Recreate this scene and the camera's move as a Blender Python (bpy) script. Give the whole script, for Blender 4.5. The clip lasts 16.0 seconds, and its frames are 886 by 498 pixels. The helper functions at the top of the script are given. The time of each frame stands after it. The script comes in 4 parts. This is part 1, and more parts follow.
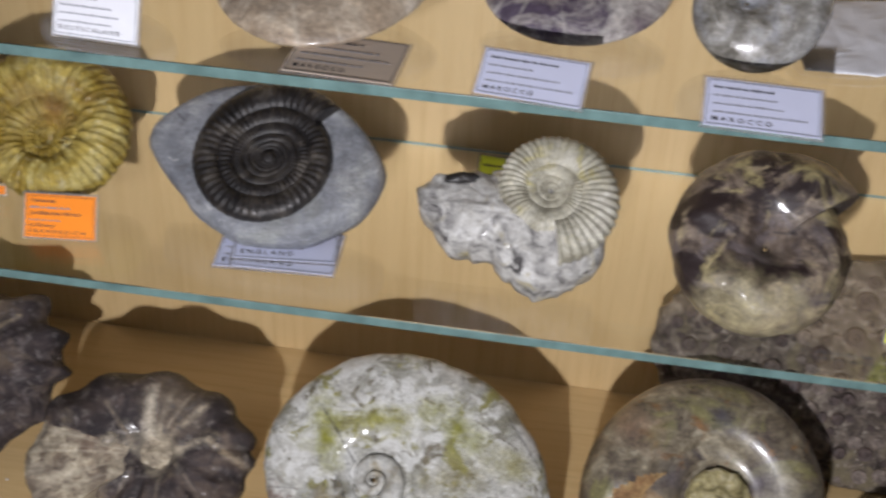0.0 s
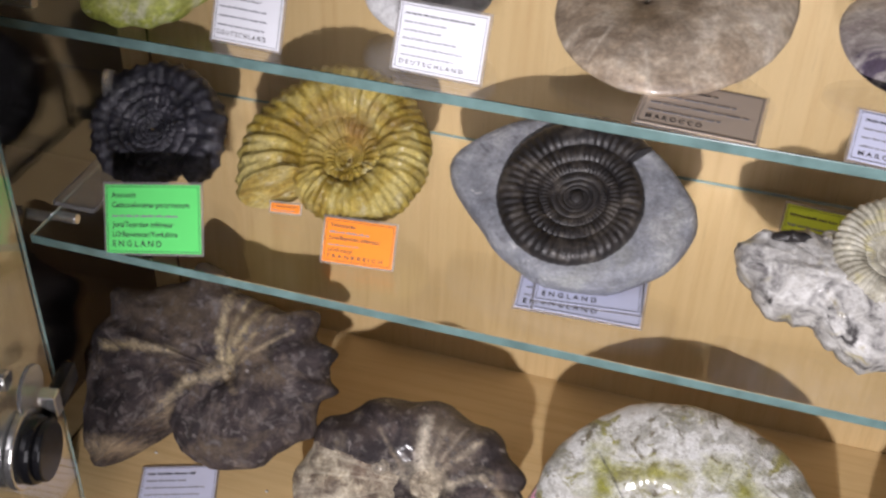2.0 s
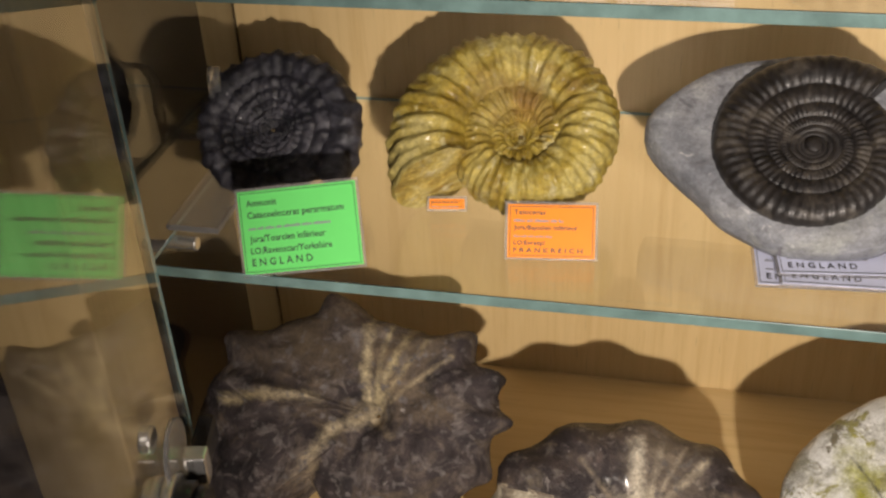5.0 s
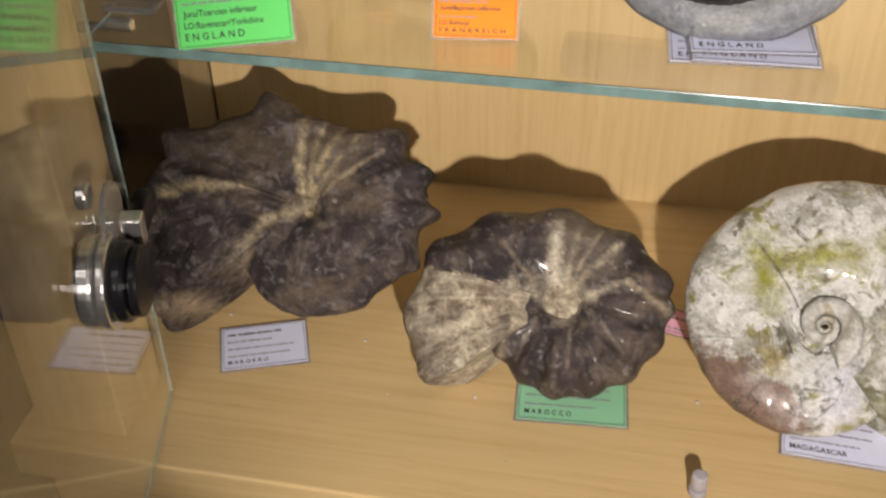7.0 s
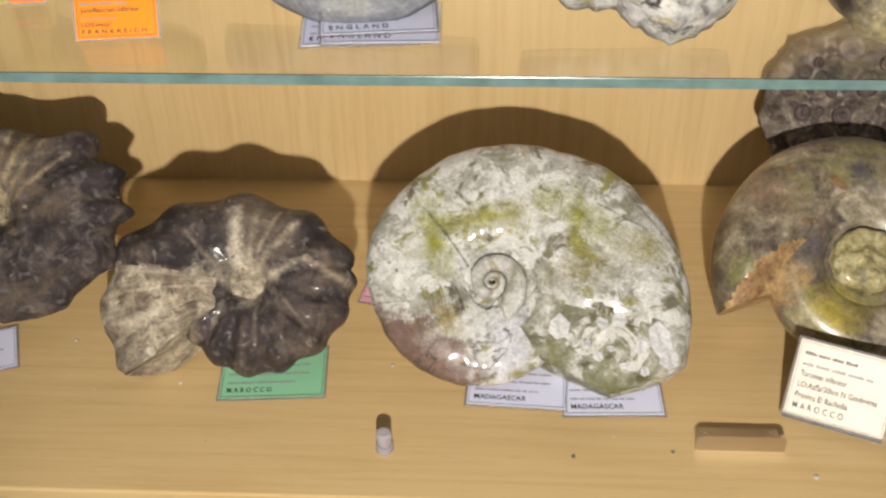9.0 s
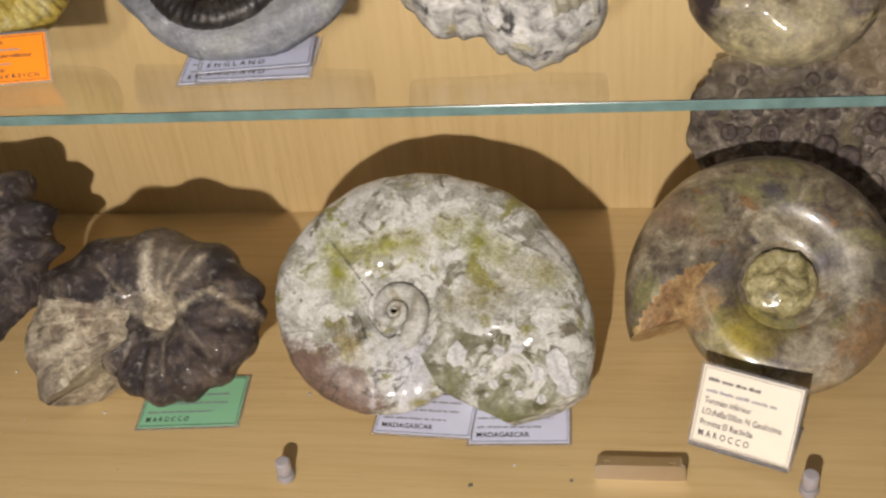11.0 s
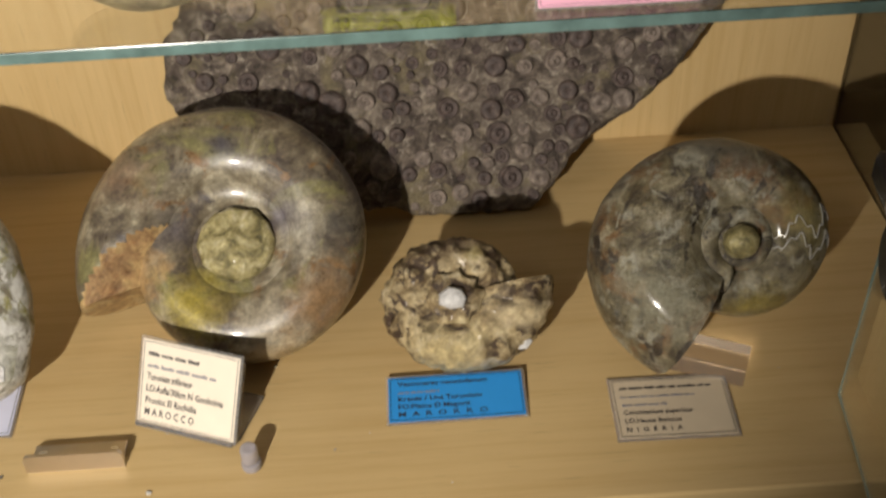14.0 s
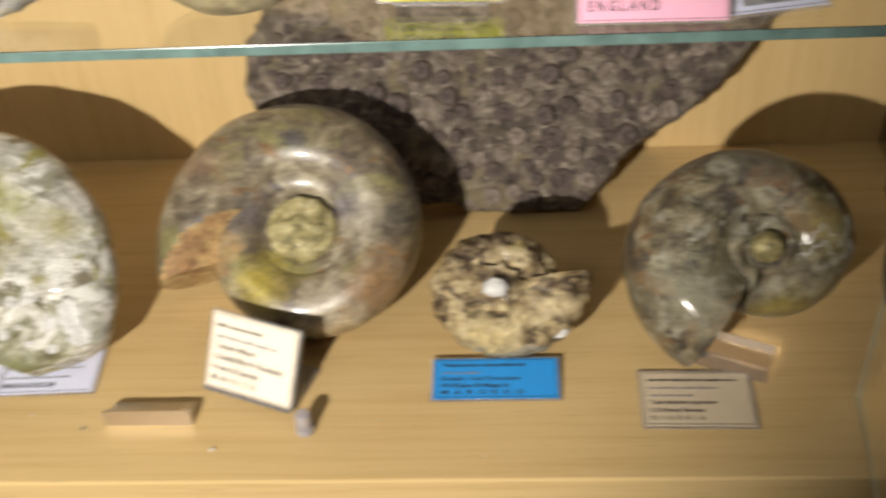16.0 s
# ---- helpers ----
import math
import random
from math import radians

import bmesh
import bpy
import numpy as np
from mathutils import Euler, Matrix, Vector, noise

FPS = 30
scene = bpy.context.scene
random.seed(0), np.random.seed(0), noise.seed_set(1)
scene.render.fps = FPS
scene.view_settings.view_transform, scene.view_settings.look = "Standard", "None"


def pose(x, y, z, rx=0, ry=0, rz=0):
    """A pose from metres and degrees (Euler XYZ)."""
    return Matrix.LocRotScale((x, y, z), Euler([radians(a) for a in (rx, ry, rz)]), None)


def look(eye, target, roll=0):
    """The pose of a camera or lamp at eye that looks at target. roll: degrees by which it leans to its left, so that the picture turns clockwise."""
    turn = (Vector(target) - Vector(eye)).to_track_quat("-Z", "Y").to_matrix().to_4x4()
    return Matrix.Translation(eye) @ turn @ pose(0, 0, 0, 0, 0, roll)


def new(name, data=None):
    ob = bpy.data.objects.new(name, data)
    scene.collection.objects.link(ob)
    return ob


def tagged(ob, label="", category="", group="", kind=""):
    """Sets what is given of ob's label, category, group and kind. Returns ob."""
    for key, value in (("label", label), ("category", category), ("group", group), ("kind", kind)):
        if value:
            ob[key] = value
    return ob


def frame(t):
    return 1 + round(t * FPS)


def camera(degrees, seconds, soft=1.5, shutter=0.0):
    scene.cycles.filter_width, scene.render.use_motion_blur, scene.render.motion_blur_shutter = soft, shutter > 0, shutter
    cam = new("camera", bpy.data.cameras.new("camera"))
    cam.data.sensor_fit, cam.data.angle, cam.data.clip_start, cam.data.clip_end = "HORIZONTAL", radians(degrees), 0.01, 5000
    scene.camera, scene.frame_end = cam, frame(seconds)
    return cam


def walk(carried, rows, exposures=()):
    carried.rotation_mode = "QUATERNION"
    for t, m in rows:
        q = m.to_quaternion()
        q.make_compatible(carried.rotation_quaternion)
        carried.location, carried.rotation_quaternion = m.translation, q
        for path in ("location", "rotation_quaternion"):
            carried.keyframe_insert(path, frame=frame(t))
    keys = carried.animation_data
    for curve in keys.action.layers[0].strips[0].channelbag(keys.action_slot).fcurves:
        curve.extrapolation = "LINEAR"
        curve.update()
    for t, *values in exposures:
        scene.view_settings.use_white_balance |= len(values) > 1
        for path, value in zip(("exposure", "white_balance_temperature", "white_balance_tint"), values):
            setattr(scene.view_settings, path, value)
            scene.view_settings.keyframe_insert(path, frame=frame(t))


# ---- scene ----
cam = camera(43.0, 16.0, soft=2.4, shutter=0.4)
PATH = [
    (0, (-0.0397, -0.5649, 0.5023), (-0.0859, -0.1602, 0.2124), 3.32),
    (0.3, (-0.0493, -0.5655, 0.5064), (-0.1137, -0.1646, 0.2147), 2.00),
    (0.5, (-0.0573, -0.5657, 0.5088), (-0.1233, -0.1658, 0.2161), 2.17),
    (1, (-0.0826, -0.5612, 0.5119), (-0.1635, -0.1665, 0.2158), 2.27),
    (1.5, (-0.1029, -0.5510, 0.5118), (-0.1951, -0.1592, 0.2151), 2.13),
    (1.8, (-0.1167, -0.5477, 0.5114), (-0.2197, -0.1605, 0.2123), 1.92),
    (2, (-0.1261, -0.5456, 0.5100), (-0.2311, -0.1590, 0.2108), 2.29),
    (2.3, (-0.1397, -0.5406, 0.5053), (-0.2439, -0.1502, 0.2108), 2.99),
    (2.5, (-0.1500, -0.5374, 0.5027), (-0.2637, -0.1508, 0.2066), 2.39),
    (2.8, (-0.1687, -0.5344, 0.5012), (-0.2934, -0.1520, 0.2043), 1.62),
    (3, (-0.1801, -0.5315, 0.4977), (-0.3085, -0.1505, 0.2005), 1.15),
    (3.2, (-0.1887, -0.5267, 0.4884), (-0.3181, -0.1457, 0.1916), 0.33),
    (5.3, (-0.2311, -0.5101, 0.4242), (-0.3330, -0.1047, 0.1497), -3.29),
    (5.5, (-0.2286, -0.5117, 0.4223), (-0.3311, -0.1072, 0.1468), -3.29),
    (6, (-0.2210, -0.5231, 0.4098), (-0.3115, -0.1240, 0.1224), -2.22),
    (6.5, (-0.2193, -0.5377, 0.4007), (-0.3060, -0.1437, 0.1053), -1.55),
    (6.7, (-0.2167, -0.5445, 0.3990), (-0.2996, -0.1567, 0.0944), -1.27),
    (7, (-0.2111, -0.5539, 0.3981), (-0.2888, -0.1711, 0.0859), -0.90),
    (7.5, (-0.1976, -0.5608, 0.3999), (-0.2700, -0.1809, 0.0830), -1.35),
    (8, (-0.1667, -0.5581, 0.4042), (-0.2186, -0.1698, 0.0935), -1.85),
    (8.2, (-0.1551, -0.5585, 0.4050), (-0.1962, -0.1703, 0.0926), -1.37),
    (8.5, (-0.1390, -0.5597, 0.4057), (-0.1723, -0.1693, 0.0950), -1.10),
    (8.7, (-0.1277, -0.5602, 0.4065), (-0.1634, -0.1728, 0.0924), -1.86),
    (9, (-0.1157, -0.5652, 0.4089), (-0.1389, -0.1789, 0.0922), -1.25),
    (9.2, (-0.1135, -0.5706, 0.4105), (-0.1377, -0.1835, 0.0949), -1.32),
    (11.5, (0.0210, -0.5510, 0.4013), (-0.0609, -0.1624, 0.0974), -7.73),
    (12, (0.0424, -0.5431, 0.3948), (-0.0221, -0.1564, 0.0844), -6.77),
    (12.5, (0.0596, -0.5365, 0.3945), (0.0124, -0.1526, 0.0776), -5.99),
    (12.7, (0.0675, -0.5360, 0.3899), (0.0305, -0.1521, 0.0716), -5.23),
    (13, (0.0846, -0.5353, 0.3778), (0.0541, -0.1532, 0.0568), -5.10),
    (13.2, (0.1011, -0.5321, 0.3740), (0.0888, -0.1534, 0.0478), -3.94),
    (13.5, (0.1272, -0.5240, 0.3730), (0.1269, -0.1493, 0.0419), -3.54),
    (13.8, (0.1452, -0.5176, 0.3733), (0.1540, -0.1487, 0.0358), -2.75),
    (14, (0.1509, -0.5156, 0.3740), (0.1598, -0.1387, 0.0456), -2.80),
    (14.5, (0.1533, -0.5149, 0.3784), (0.1699, -0.1320, 0.0573), -2.55),
    (15, (0.1536, -0.5209, 0.3854), (0.1709, -0.1362, 0.0665), -2.13),
    (15.2, (0.1586, -0.5254, 0.3869), (0.1602, -0.1459, 0.0614), -3.30),
    (15.4, (0.1663, -0.5307, 0.3881), (0.1696, -0.1507, 0.0632), -2.66),
    (15.5, (0.1682, -0.5336, 0.3889), (0.1737, -0.1525, 0.0653), -2.17),
    (15.7, (0.1690, -0.5401, 0.3912), (0.1758, -0.1604, 0.0659), -1.44),
    (15.9, (0.1692, -0.5470, 0.3942), (0.1601, -0.1679, 0.0684), -2.35),
    (16, (0.1692, -0.5506, 0.3958), (0.1395, -0.1721, 0.0705), -4.05),
]
walk(cam, [(t, look(eye, target, roll)) for t, eye, target, roll in PATH],
     [(0, -0.30, 5550, 17), (0.5, -0.24, 5550, 18), (0.8, -0.05, 5550, 18), (1.0, 0.14, 5550, 18), (2.5, -0.03, 5800, 22), (3.2, 0.0, 5950, 20), (5.3, -0.03, 6600, 17), (6, -0.06, 6500, 17), (6.5, -0.02, 6450, 17), (7, 0.06, 6350, 17), (9, 0.13, 6250, 13), (12.5, -0.29, 6400, 17), (13.5, -0.16, 6450, 13), (14.0, -0.02, 6480, 12), (14.5, 0.29, 6500, 11), (16, 0.36, 6450, 11)])

# ---- light ----
world = bpy.data.worlds.new("room_air")
scene.world = world
world.use_nodes = True
world.node_tree.nodes["Background"].inputs[0].default_value = (0.9, 0.85, 0.75, 1)
world.node_tree.nodes["Background"].inputs[1].default_value = 0.25


def lamp(name, kind, energy, size, eye, target, colour):
    data = bpy.data.lights.new(name, kind)
    data.energy, data.color = energy, colour
    if kind == "AREA":
        data.shape, data.size = "DISK", size
    else:
        data.shadow_soft_size = size
    ob = new(name, data)
    ob.matrix_world = look(eye, target)
    return data


# Low spot in front of the cabinet, far below the ceiling, placed to fit the shadows.
spot = lamp("ceiling_spot", "SPOT", 26.5, 0.009, (-0.095, -0.80, 0.375), (-0.07, -0.1, 0.08), (1.0, 0.92, 0.79))
spot.spot_size, spot.spot_blend = radians(68), 0.62
# Added fill lamp with no known fixture; lifts the dark parts, more on the left.
lamp("ceiling_panel", "AREA", 3.5, 0.7, (-0.85, -1.25, 1.62), (-0.1, -0.3, 0.1), (1.0, 0.93, 0.82))

# ---- materials ----


def material(name):
    m = bpy.data.materials.new(name)
    m.use_nodes = True
    nt = m.node_tree
    return m, nt, nt.nodes["Principled BSDF"]


def node(nt, kind, **values):
    n = nt.nodes.new(kind)
    for key, v in values.items():
        n.inputs[key.replace("_", " ")].default_value = v
    return n


def coords(nt, scale=(1, 1, 1), rot=(0, 0, 0), loc=(0, 0, 0)):
    tc = nt.nodes.new("ShaderNodeTexCoord")
    mp = nt.nodes.new("ShaderNodeMapping")
    mp.inputs["Scale"].default_value, mp.inputs["Rotation"].default_value, mp.inputs["Location"].default_value = scale, rot, loc
    nt.links.new(tc.outputs["Object"], mp.inputs["Vector"])
    return mp.outputs["Vector"]


def ramp(nt, fac, stops):
    r = nt.nodes.new("ShaderNodeValToRGB")
    els = r.color_ramp.elements
    while len(els) < len(stops):
        els.new(0.5)
    for el, (p, c) in zip(els, stops):
        el.position, el.color = p, (*c, 1)
    nt.links.new(fac, r.inputs["Fac"])
    return r.outputs["Color"]


def noise_tex(nt, vec, scale, detail=6.0, rough=0.6, distort=0.0):
    n = node(nt, "ShaderNodeTexNoise", Scale=scale, Detail=detail, Roughness=rough, Distortion=distort)
    nt.links.new(vec, n.inputs["Vector"])
    return n.outputs["Fac"]


def mix(nt, fac, a, b, kind="MIX"):
    n = nt.nodes.new("ShaderNodeMix")
    n.data_type, n.blend_type = "RGBA", kind
    for sock, v in ((n.inputs["Factor"], fac), (n.inputs["A"], a), (n.inputs["B"], b)):
        if isinstance(v, (int, float)):
            sock.default_value = v
        elif isinstance(v, tuple):
            sock.default_value = (*v, 1)
        else:
            nt.links.new(v, sock)
    return n.outputs["Result"]


def bump(nt, bsdf, height, strength, distance=0.002):
    b = node(nt, "ShaderNodeBump", Strength=strength, Distance=distance)
    nt.links.new(height, b.inputs["Height"])
    nt.links.new(b.outputs["Normal"], bsdf.inputs["Normal"])


def span(nt, fac, lo, hi):
    n = nt.nodes.new("ShaderNodeMapRange")
    n.inputs["From Min"].default_value, n.inputs["From Max"].default_value = lo, hi
    nt.links.new(fac, n.inputs["Value"])
    return n.outputs["Result"]


def wood(name, axis, base=(0.60, 0.44, 0.215), tone=0.85, gloss=0.42):
    """Light beech veneer with grain along the axis."""
    m, nt, b = material(name)
    sc = [55, 55, 55]
    sc["xyz".index(axis)] = 2.2
    v = coords(nt, tuple(sc))
    fine = noise_tex(nt, v, 3.0, 8, 0.7, 0.3)
    sc2 = [9, 9, 9]
    sc2["xyz".index(axis)] = 0.9
    wide = noise_tex(nt, coords(nt, tuple(sc2)), 1.6, 3, 0.5, 0.8)
    dark = tuple(c * tone * k for c, k in zip(base, (1.0, 0.93, 0.82)))
    c1 = ramp(nt, fine, [(0.30, dark), (0.52, base), (0.75, tuple(min(1, c * 1.08) for c in base))])
    c2 = mix(nt, span(nt, wide, 0.35, 0.75), c1, tuple(c * k for c, k in zip(base, (0.9, 0.86, 0.78))), "MIX")
    col = mix(nt, 0.45, c1, c2)
    flecks = noise_tex(nt, coords(nt, tuple(x * 3.2 for x in sc)), 6.0, 2, 0.5)
    col = mix(nt, span(nt, flecks, 0.66, 0.74), col, tuple(c * 0.72 for c in base))
    nt.links.new(col, b.inputs["Base Color"])
    b.inputs["Roughness"].default_value = gloss
    bump(nt, b, fine, 0.12, 0.0006)
    return m


def stone(name, stops, scale=28, patches=(), rough=0.5, relief=0.5, coat=0.0, cracks=None, grit=140, rays=None, zones=(), veins=(), specks=None):
    """Fossil stone: blotches of several colours, patches of others, fine grit, cracks; rays: streaks running out of the middle;
    veins: streaks between two points of the shell's plane; specks: small round spots."""
    m, nt, b = material(name)
    v = coords(nt)
    big = noise_tex(nt, v, scale, 10, 0.70, 0.7)
    col = ramp(nt, big, stops)
    fine = noise_tex(nt, v, grit, 8, 0.75)
    tiny = noise_tex(nt, v, grit * 3.3, 4, 0.7)
    for n, (colour, size, lo, hi) in enumerate(patches):
        p = noise_tex(nt, coords(nt, loc=(0.37 + n, 0.11 * n, 0.73)), size, 10, 0.66, 0.8)
        col = mix(nt, span(nt, p, lo - 0.04, hi - 0.05), col, colour)
    for n, (colour, place, near, wide, *run) in enumerate(zones):
        off = nt.nodes.new("ShaderNodeVectorMath")
        off.operation = "SUBTRACT"
        off.inputs[1].default_value = place
        nt.links.new(v, off.inputs[0])
        low = nt.nodes.new("ShaderNodeVectorMath")
        low.operation = "MULTIPLY"
        low.inputs[1].default_value = (1, 1, 0.2)
        nt.links.new(off.outputs[0], low.inputs[0])
        off = low
        gap = nt.nodes.new("ShaderNodeVectorMath")
        gap.operation = "LENGTH"
        if run:
            turn = math.radians(run[0])
            way = (math.cos(turn), math.sin(turn), 0)
            along = nt.nodes.new("ShaderNodeVectorMath")
            along.operation = "DOT_PRODUCT"
            along.inputs[1].default_value = way
            nt.links.new(off.outputs[0], along.inputs[0])
            back = nt.nodes.new("ShaderNodeVectorMath")
            back.operation = "SCALE"
            back.inputs[0].default_value = [-c * (1 - 1 / run[1]) for c in way]
            nt.links.new(along.outputs["Value"], back.inputs["Scale"])
            add = nt.nodes.new("ShaderNodeVectorMath")
            nt.links.new(off.outputs[0], add.inputs[0])
            nt.links.new(back.outputs[0], add.inputs[1])
            off = add
        nt.links.new(off.outputs[0], gap.inputs[0])
        wob = nt.nodes.new("ShaderNodeMath")
        wob.operation = "MULTIPLY_ADD"
        wob.inputs[1].default_value = 2.6 * wide
        nt.links.new(noise_tex(nt, coords(nt, loc=(0.2, 0.9 + n, 0.4)), 75, 9, 0.68), wob.inputs[0])
        nt.links.new(gap.outputs["Value"], wob.inputs[2])
        col = mix(nt, span(nt, wob.outputs[0], wide * 2.3, near + 1.2 * wide), col, colour)
    for n, (colour, (x0, y0), (x1, y1), wide) in enumerate(veins):
        run = Vector((x1 - x0, y1 - y0, 0))
        off = nt.nodes.new("ShaderNodeVectorMath")
        off.operation = "SUBTRACT"
        off.inputs[1].default_value = (x0, y0, 0)
        nt.links.new(v, off.inputs[0])
        level = nt.nodes.new("ShaderNodeVectorMath")
        level.operation = "MULTIPLY"
        level.inputs[1].default_value = (1, 1, 0)
        nt.links.new(off.outputs[0], level.inputs[0])
        along = nt.nodes.new("ShaderNodeVectorMath")
        along.operation = "DOT_PRODUCT"
        along.inputs[1].default_value = run / run.length_squared
        nt.links.new(level.outputs[0], along.inputs[0])
        ends = nt.nodes.new("ShaderNodeClamp")
        nt.links.new(along.outputs["Value"], ends.inputs["Value"])
        foot = nt.nodes.new("ShaderNodeVectorMath")
        foot.operation = "SCALE"
        foot.inputs[0].default_value = run
        nt.links.new(ends.outputs[0], foot.inputs["Scale"])
        gap = nt.nodes.new("ShaderNodeVectorMath")
        gap.operation = "DISTANCE"
        nt.links.new(level.outputs[0], gap.inputs[0])
        nt.links.new(foot.outputs[0], gap.inputs[1])
        wob = nt.nodes.new("ShaderNodeMath")
        wob.operation = "MULTIPLY_ADD"
        wob.inputs[1].default_value = 3.4 * wide
        nt.links.new(noise_tex(nt, coords(nt, loc=(0.3, 0.7 + 0.37 * n, 0.1)), 210, 8, 0.72), wob.inputs[0])
        nt.links.new(gap.outputs["Value"], wob.inputs[2])
        worn = nt.nodes.new("ShaderNodeMath")
        worn.operation = "MULTIPLY"
        nt.links.new(span(nt, wob.outputs[0], wide * 3.1, wide * 1.3), worn.inputs[0])
        nt.links.new(span(nt, noise_tex(nt, coords(nt, loc=(1.3, 0.2, 0.37 * n)), 90, 6, 0.7), 0.30, 0.55), worn.inputs[1])
        col = mix(nt, worn.outputs[0], col, colour)
    if specks:
        dots = noise_tex(nt, coords(nt, loc=(0.6, 0.1, 0.8)), specks[1], 2.5, 0.5)
        col = mix(nt, span(nt, dots, specks[2], specks[3]), col, specks[0])
    if rays:
        flat = nt.nodes.new("ShaderNodeVectorMath")
        flat.operation = "MULTIPLY"
        flat.inputs[1].default_value = (1, 1, 0.15)
        nt.links.new(v, flat.inputs[0])
        unit = nt.nodes.new("ShaderNodeVectorMath")
        unit.operation = "NORMALIZE"
        nt.links.new(flat.outputs[0], unit.inputs[0])
        ray = noise_tex(nt, unit.outputs[0], rays[1], 6, 0.6, 0.3)
        col = mix(nt, span(nt, ray, rays[2], rays[3]), col, rays[0])
    if cracks:
        colour, size, width = cracks
        w = noise_tex(nt, coords(nt, loc=(0.9, 0.4, 0.2)), size, 5, 0.6, 1.2)
        d = nt.nodes.new("ShaderNodeMath")
        d.operation = "SUBTRACT"
        d.inputs[1].default_value = 0.5
        nt.links.new(w, d.inputs[0])
        a = nt.nodes.new("ShaderNodeMath")
        a.operation = "ABSOLUTE"
        nt.links.new(d.outputs[0], a.inputs[0])
        keep = nt.nodes.new("ShaderNodeMath")
        keep.operation = "MULTIPLY"
        nt.links.new(span(nt, a.outputs[0], width, 0.0), keep.inputs[0])
        nt.links.new(span(nt, noise_tex(nt, coords(nt, loc=(2.9, 0.4, 0.2)), size * 0.5, 3), 0.50, 0.62), keep.inputs[1])
        col = mix(nt, keep.outputs[0], col, colour)
    grey = ramp(nt, fine, [(0.32, (0.22, 0.21, 0.20)), (0.52, (0.5, 0.5, 0.5)), (0.70, (0.86, 0.85, 0.82))])
    col = mix(nt, 0.6, col, grey, "OVERLAY")
    col = mix(nt, 0.35, col, ramp(nt, tiny, [(0.35, (0.25, 0.25, 0.25)), (0.65, (0.75, 0.75, 0.75))]), "OVERLAY")
    nt.links.new(col, b.inputs["Base Color"])
    r = nt.nodes.new("ShaderNodeMapRange")
    r.inputs["To Min"].default_value, r.inputs["To Max"].default_value = max(0.05, rough - 0.2), min(1, rough + 0.25)
    nt.links.new(fine, r.inputs["Value"])
    nt.links.new(r.outputs["Result"], b.inputs["Roughness"])
    b.inputs["Coat Weight"].default_value, b.inputs["Coat Roughness"].default_value = coat, 0.14
    bump(nt, b, mix(nt, 0.35, mix(nt, 0.5, big, fine), tiny), relief, 0.0030)
    return m


def plain(name, colour, rough=0.5, metal=0.0, transmission=0.0, ior=1.45, spread=0.06):
    m, nt, b = material(name)
    n = noise_tex(nt, coords(nt), 60, 4)
    col = ramp(nt, n, [(0.3, tuple(c * (1 - spread) for c in colour)), (0.7, tuple(min(1, c * (1 + spread)) for c in colour))])
    nt.links.new(col, b.inputs["Base Color"])
    b.inputs["Roughness"].default_value, b.inputs["Metallic"].default_value = rough, metal
    b.inputs["Transmission Weight"].default_value, b.inputs["IOR"].default_value = transmission, ior
    return m


WOOD_BACK = wood("beech_back", "z")
WOOD_BOARD = wood("beech_board", "x", gloss=0.36)
WOOD_SIDE = wood("beech_side", "z")
GLASS = plain("clear_glass", (0.97, 0.985, 0.98), 0.0, 0, 1.0, 1.5, 0.0)
GLASS_EDGE = plain("glass_edge", (0.20, 0.32, 0.305), 0.22, 0, 0.3, 1.5, 0.3)
ACRYLIC = plain("clear_acrylic", (0.93, 0.93, 0.94), 0.06, 0, 0.9, 1.49, 0.0)
BLOCK = plain("clear_acrylic_block", (0.92, 0.87, 0.82), 0.05, 0, 0.9, 1.36, 0.0)
CHROME = plain("chrome", (0.80, 0.79, 0.77), 0.27, 0.9)
STEEL = plain("brushed_steel", (0.60, 0.54, 0.47), 0.30, 1.0)
BLACK = plain("black_plastic", (0.012, 0.012, 0.014), 0.22)
PLUG = plain("milky_plastic", (0.66, 0.62, 0.66), 0.35, 0, 0.55)
INK = plain("black_ink", (0.035, 0.035, 0.045), 0.5)
GREYINK = plain("faint_print", (0.26, 0.26, 0.30), 0.5)
# Kept dark so that the space seen past the side glass stays dim.
PLASTER = plain("dark_room_shell", (0.10, 0.085, 0.07), 0.9)
SUTURE = plain("silvery_suture", (0.75, 0.75, 0.72), 0.25, 0.4)
CARPET = plain("room_carpet", (0.05, 0.04, 0.035), 0.95)


def paper(name, colour):
    m, nt, b = material(name)
    n = noise_tex(nt, coords(nt), 90, 5)
    nt.links.new(ramp(nt, n, [(0.3, tuple(c * 0.95 for c in colour)), (0.7, colour)]), b.inputs["Base Color"])
    b.inputs["Roughness"].default_value = 0.55
    b.inputs["Coat Weight"].default_value, b.inputs["Coat Roughness"].default_value = 0.12, 0.3
    b.inputs["Specular IOR Level"].default_value = 0.2
    return m


PAPER = {
    "white": paper("white_card", (0.82, 0.83, 0.88)), "lilac": paper("lilac_card", (0.70, 0.73, 0.92)),
    "green": paper("bright_green_card", (0.14, 0.74, 0.17)), "mint": paper("mint_green_card", (0.27, 0.58, 0.36)),
    "orange": paper("orange_card", (0.92, 0.27, 0.006)), "blue": paper("blue_card", (0.03, 0.30, 0.78)),
    "beige": paper("beige_card", (0.62, 0.52, 0.38)), "cream": paper("cream_card", (0.84, 0.76, 0.64)),
    "yellow": paper("yellow_card", (0.86, 0.92, 0.05)), "pink": paper("pink_card", (0.88, 0.46, 0.62)),
    "tan": paper("tan_card", (0.70, 0.60, 0.50)),
}
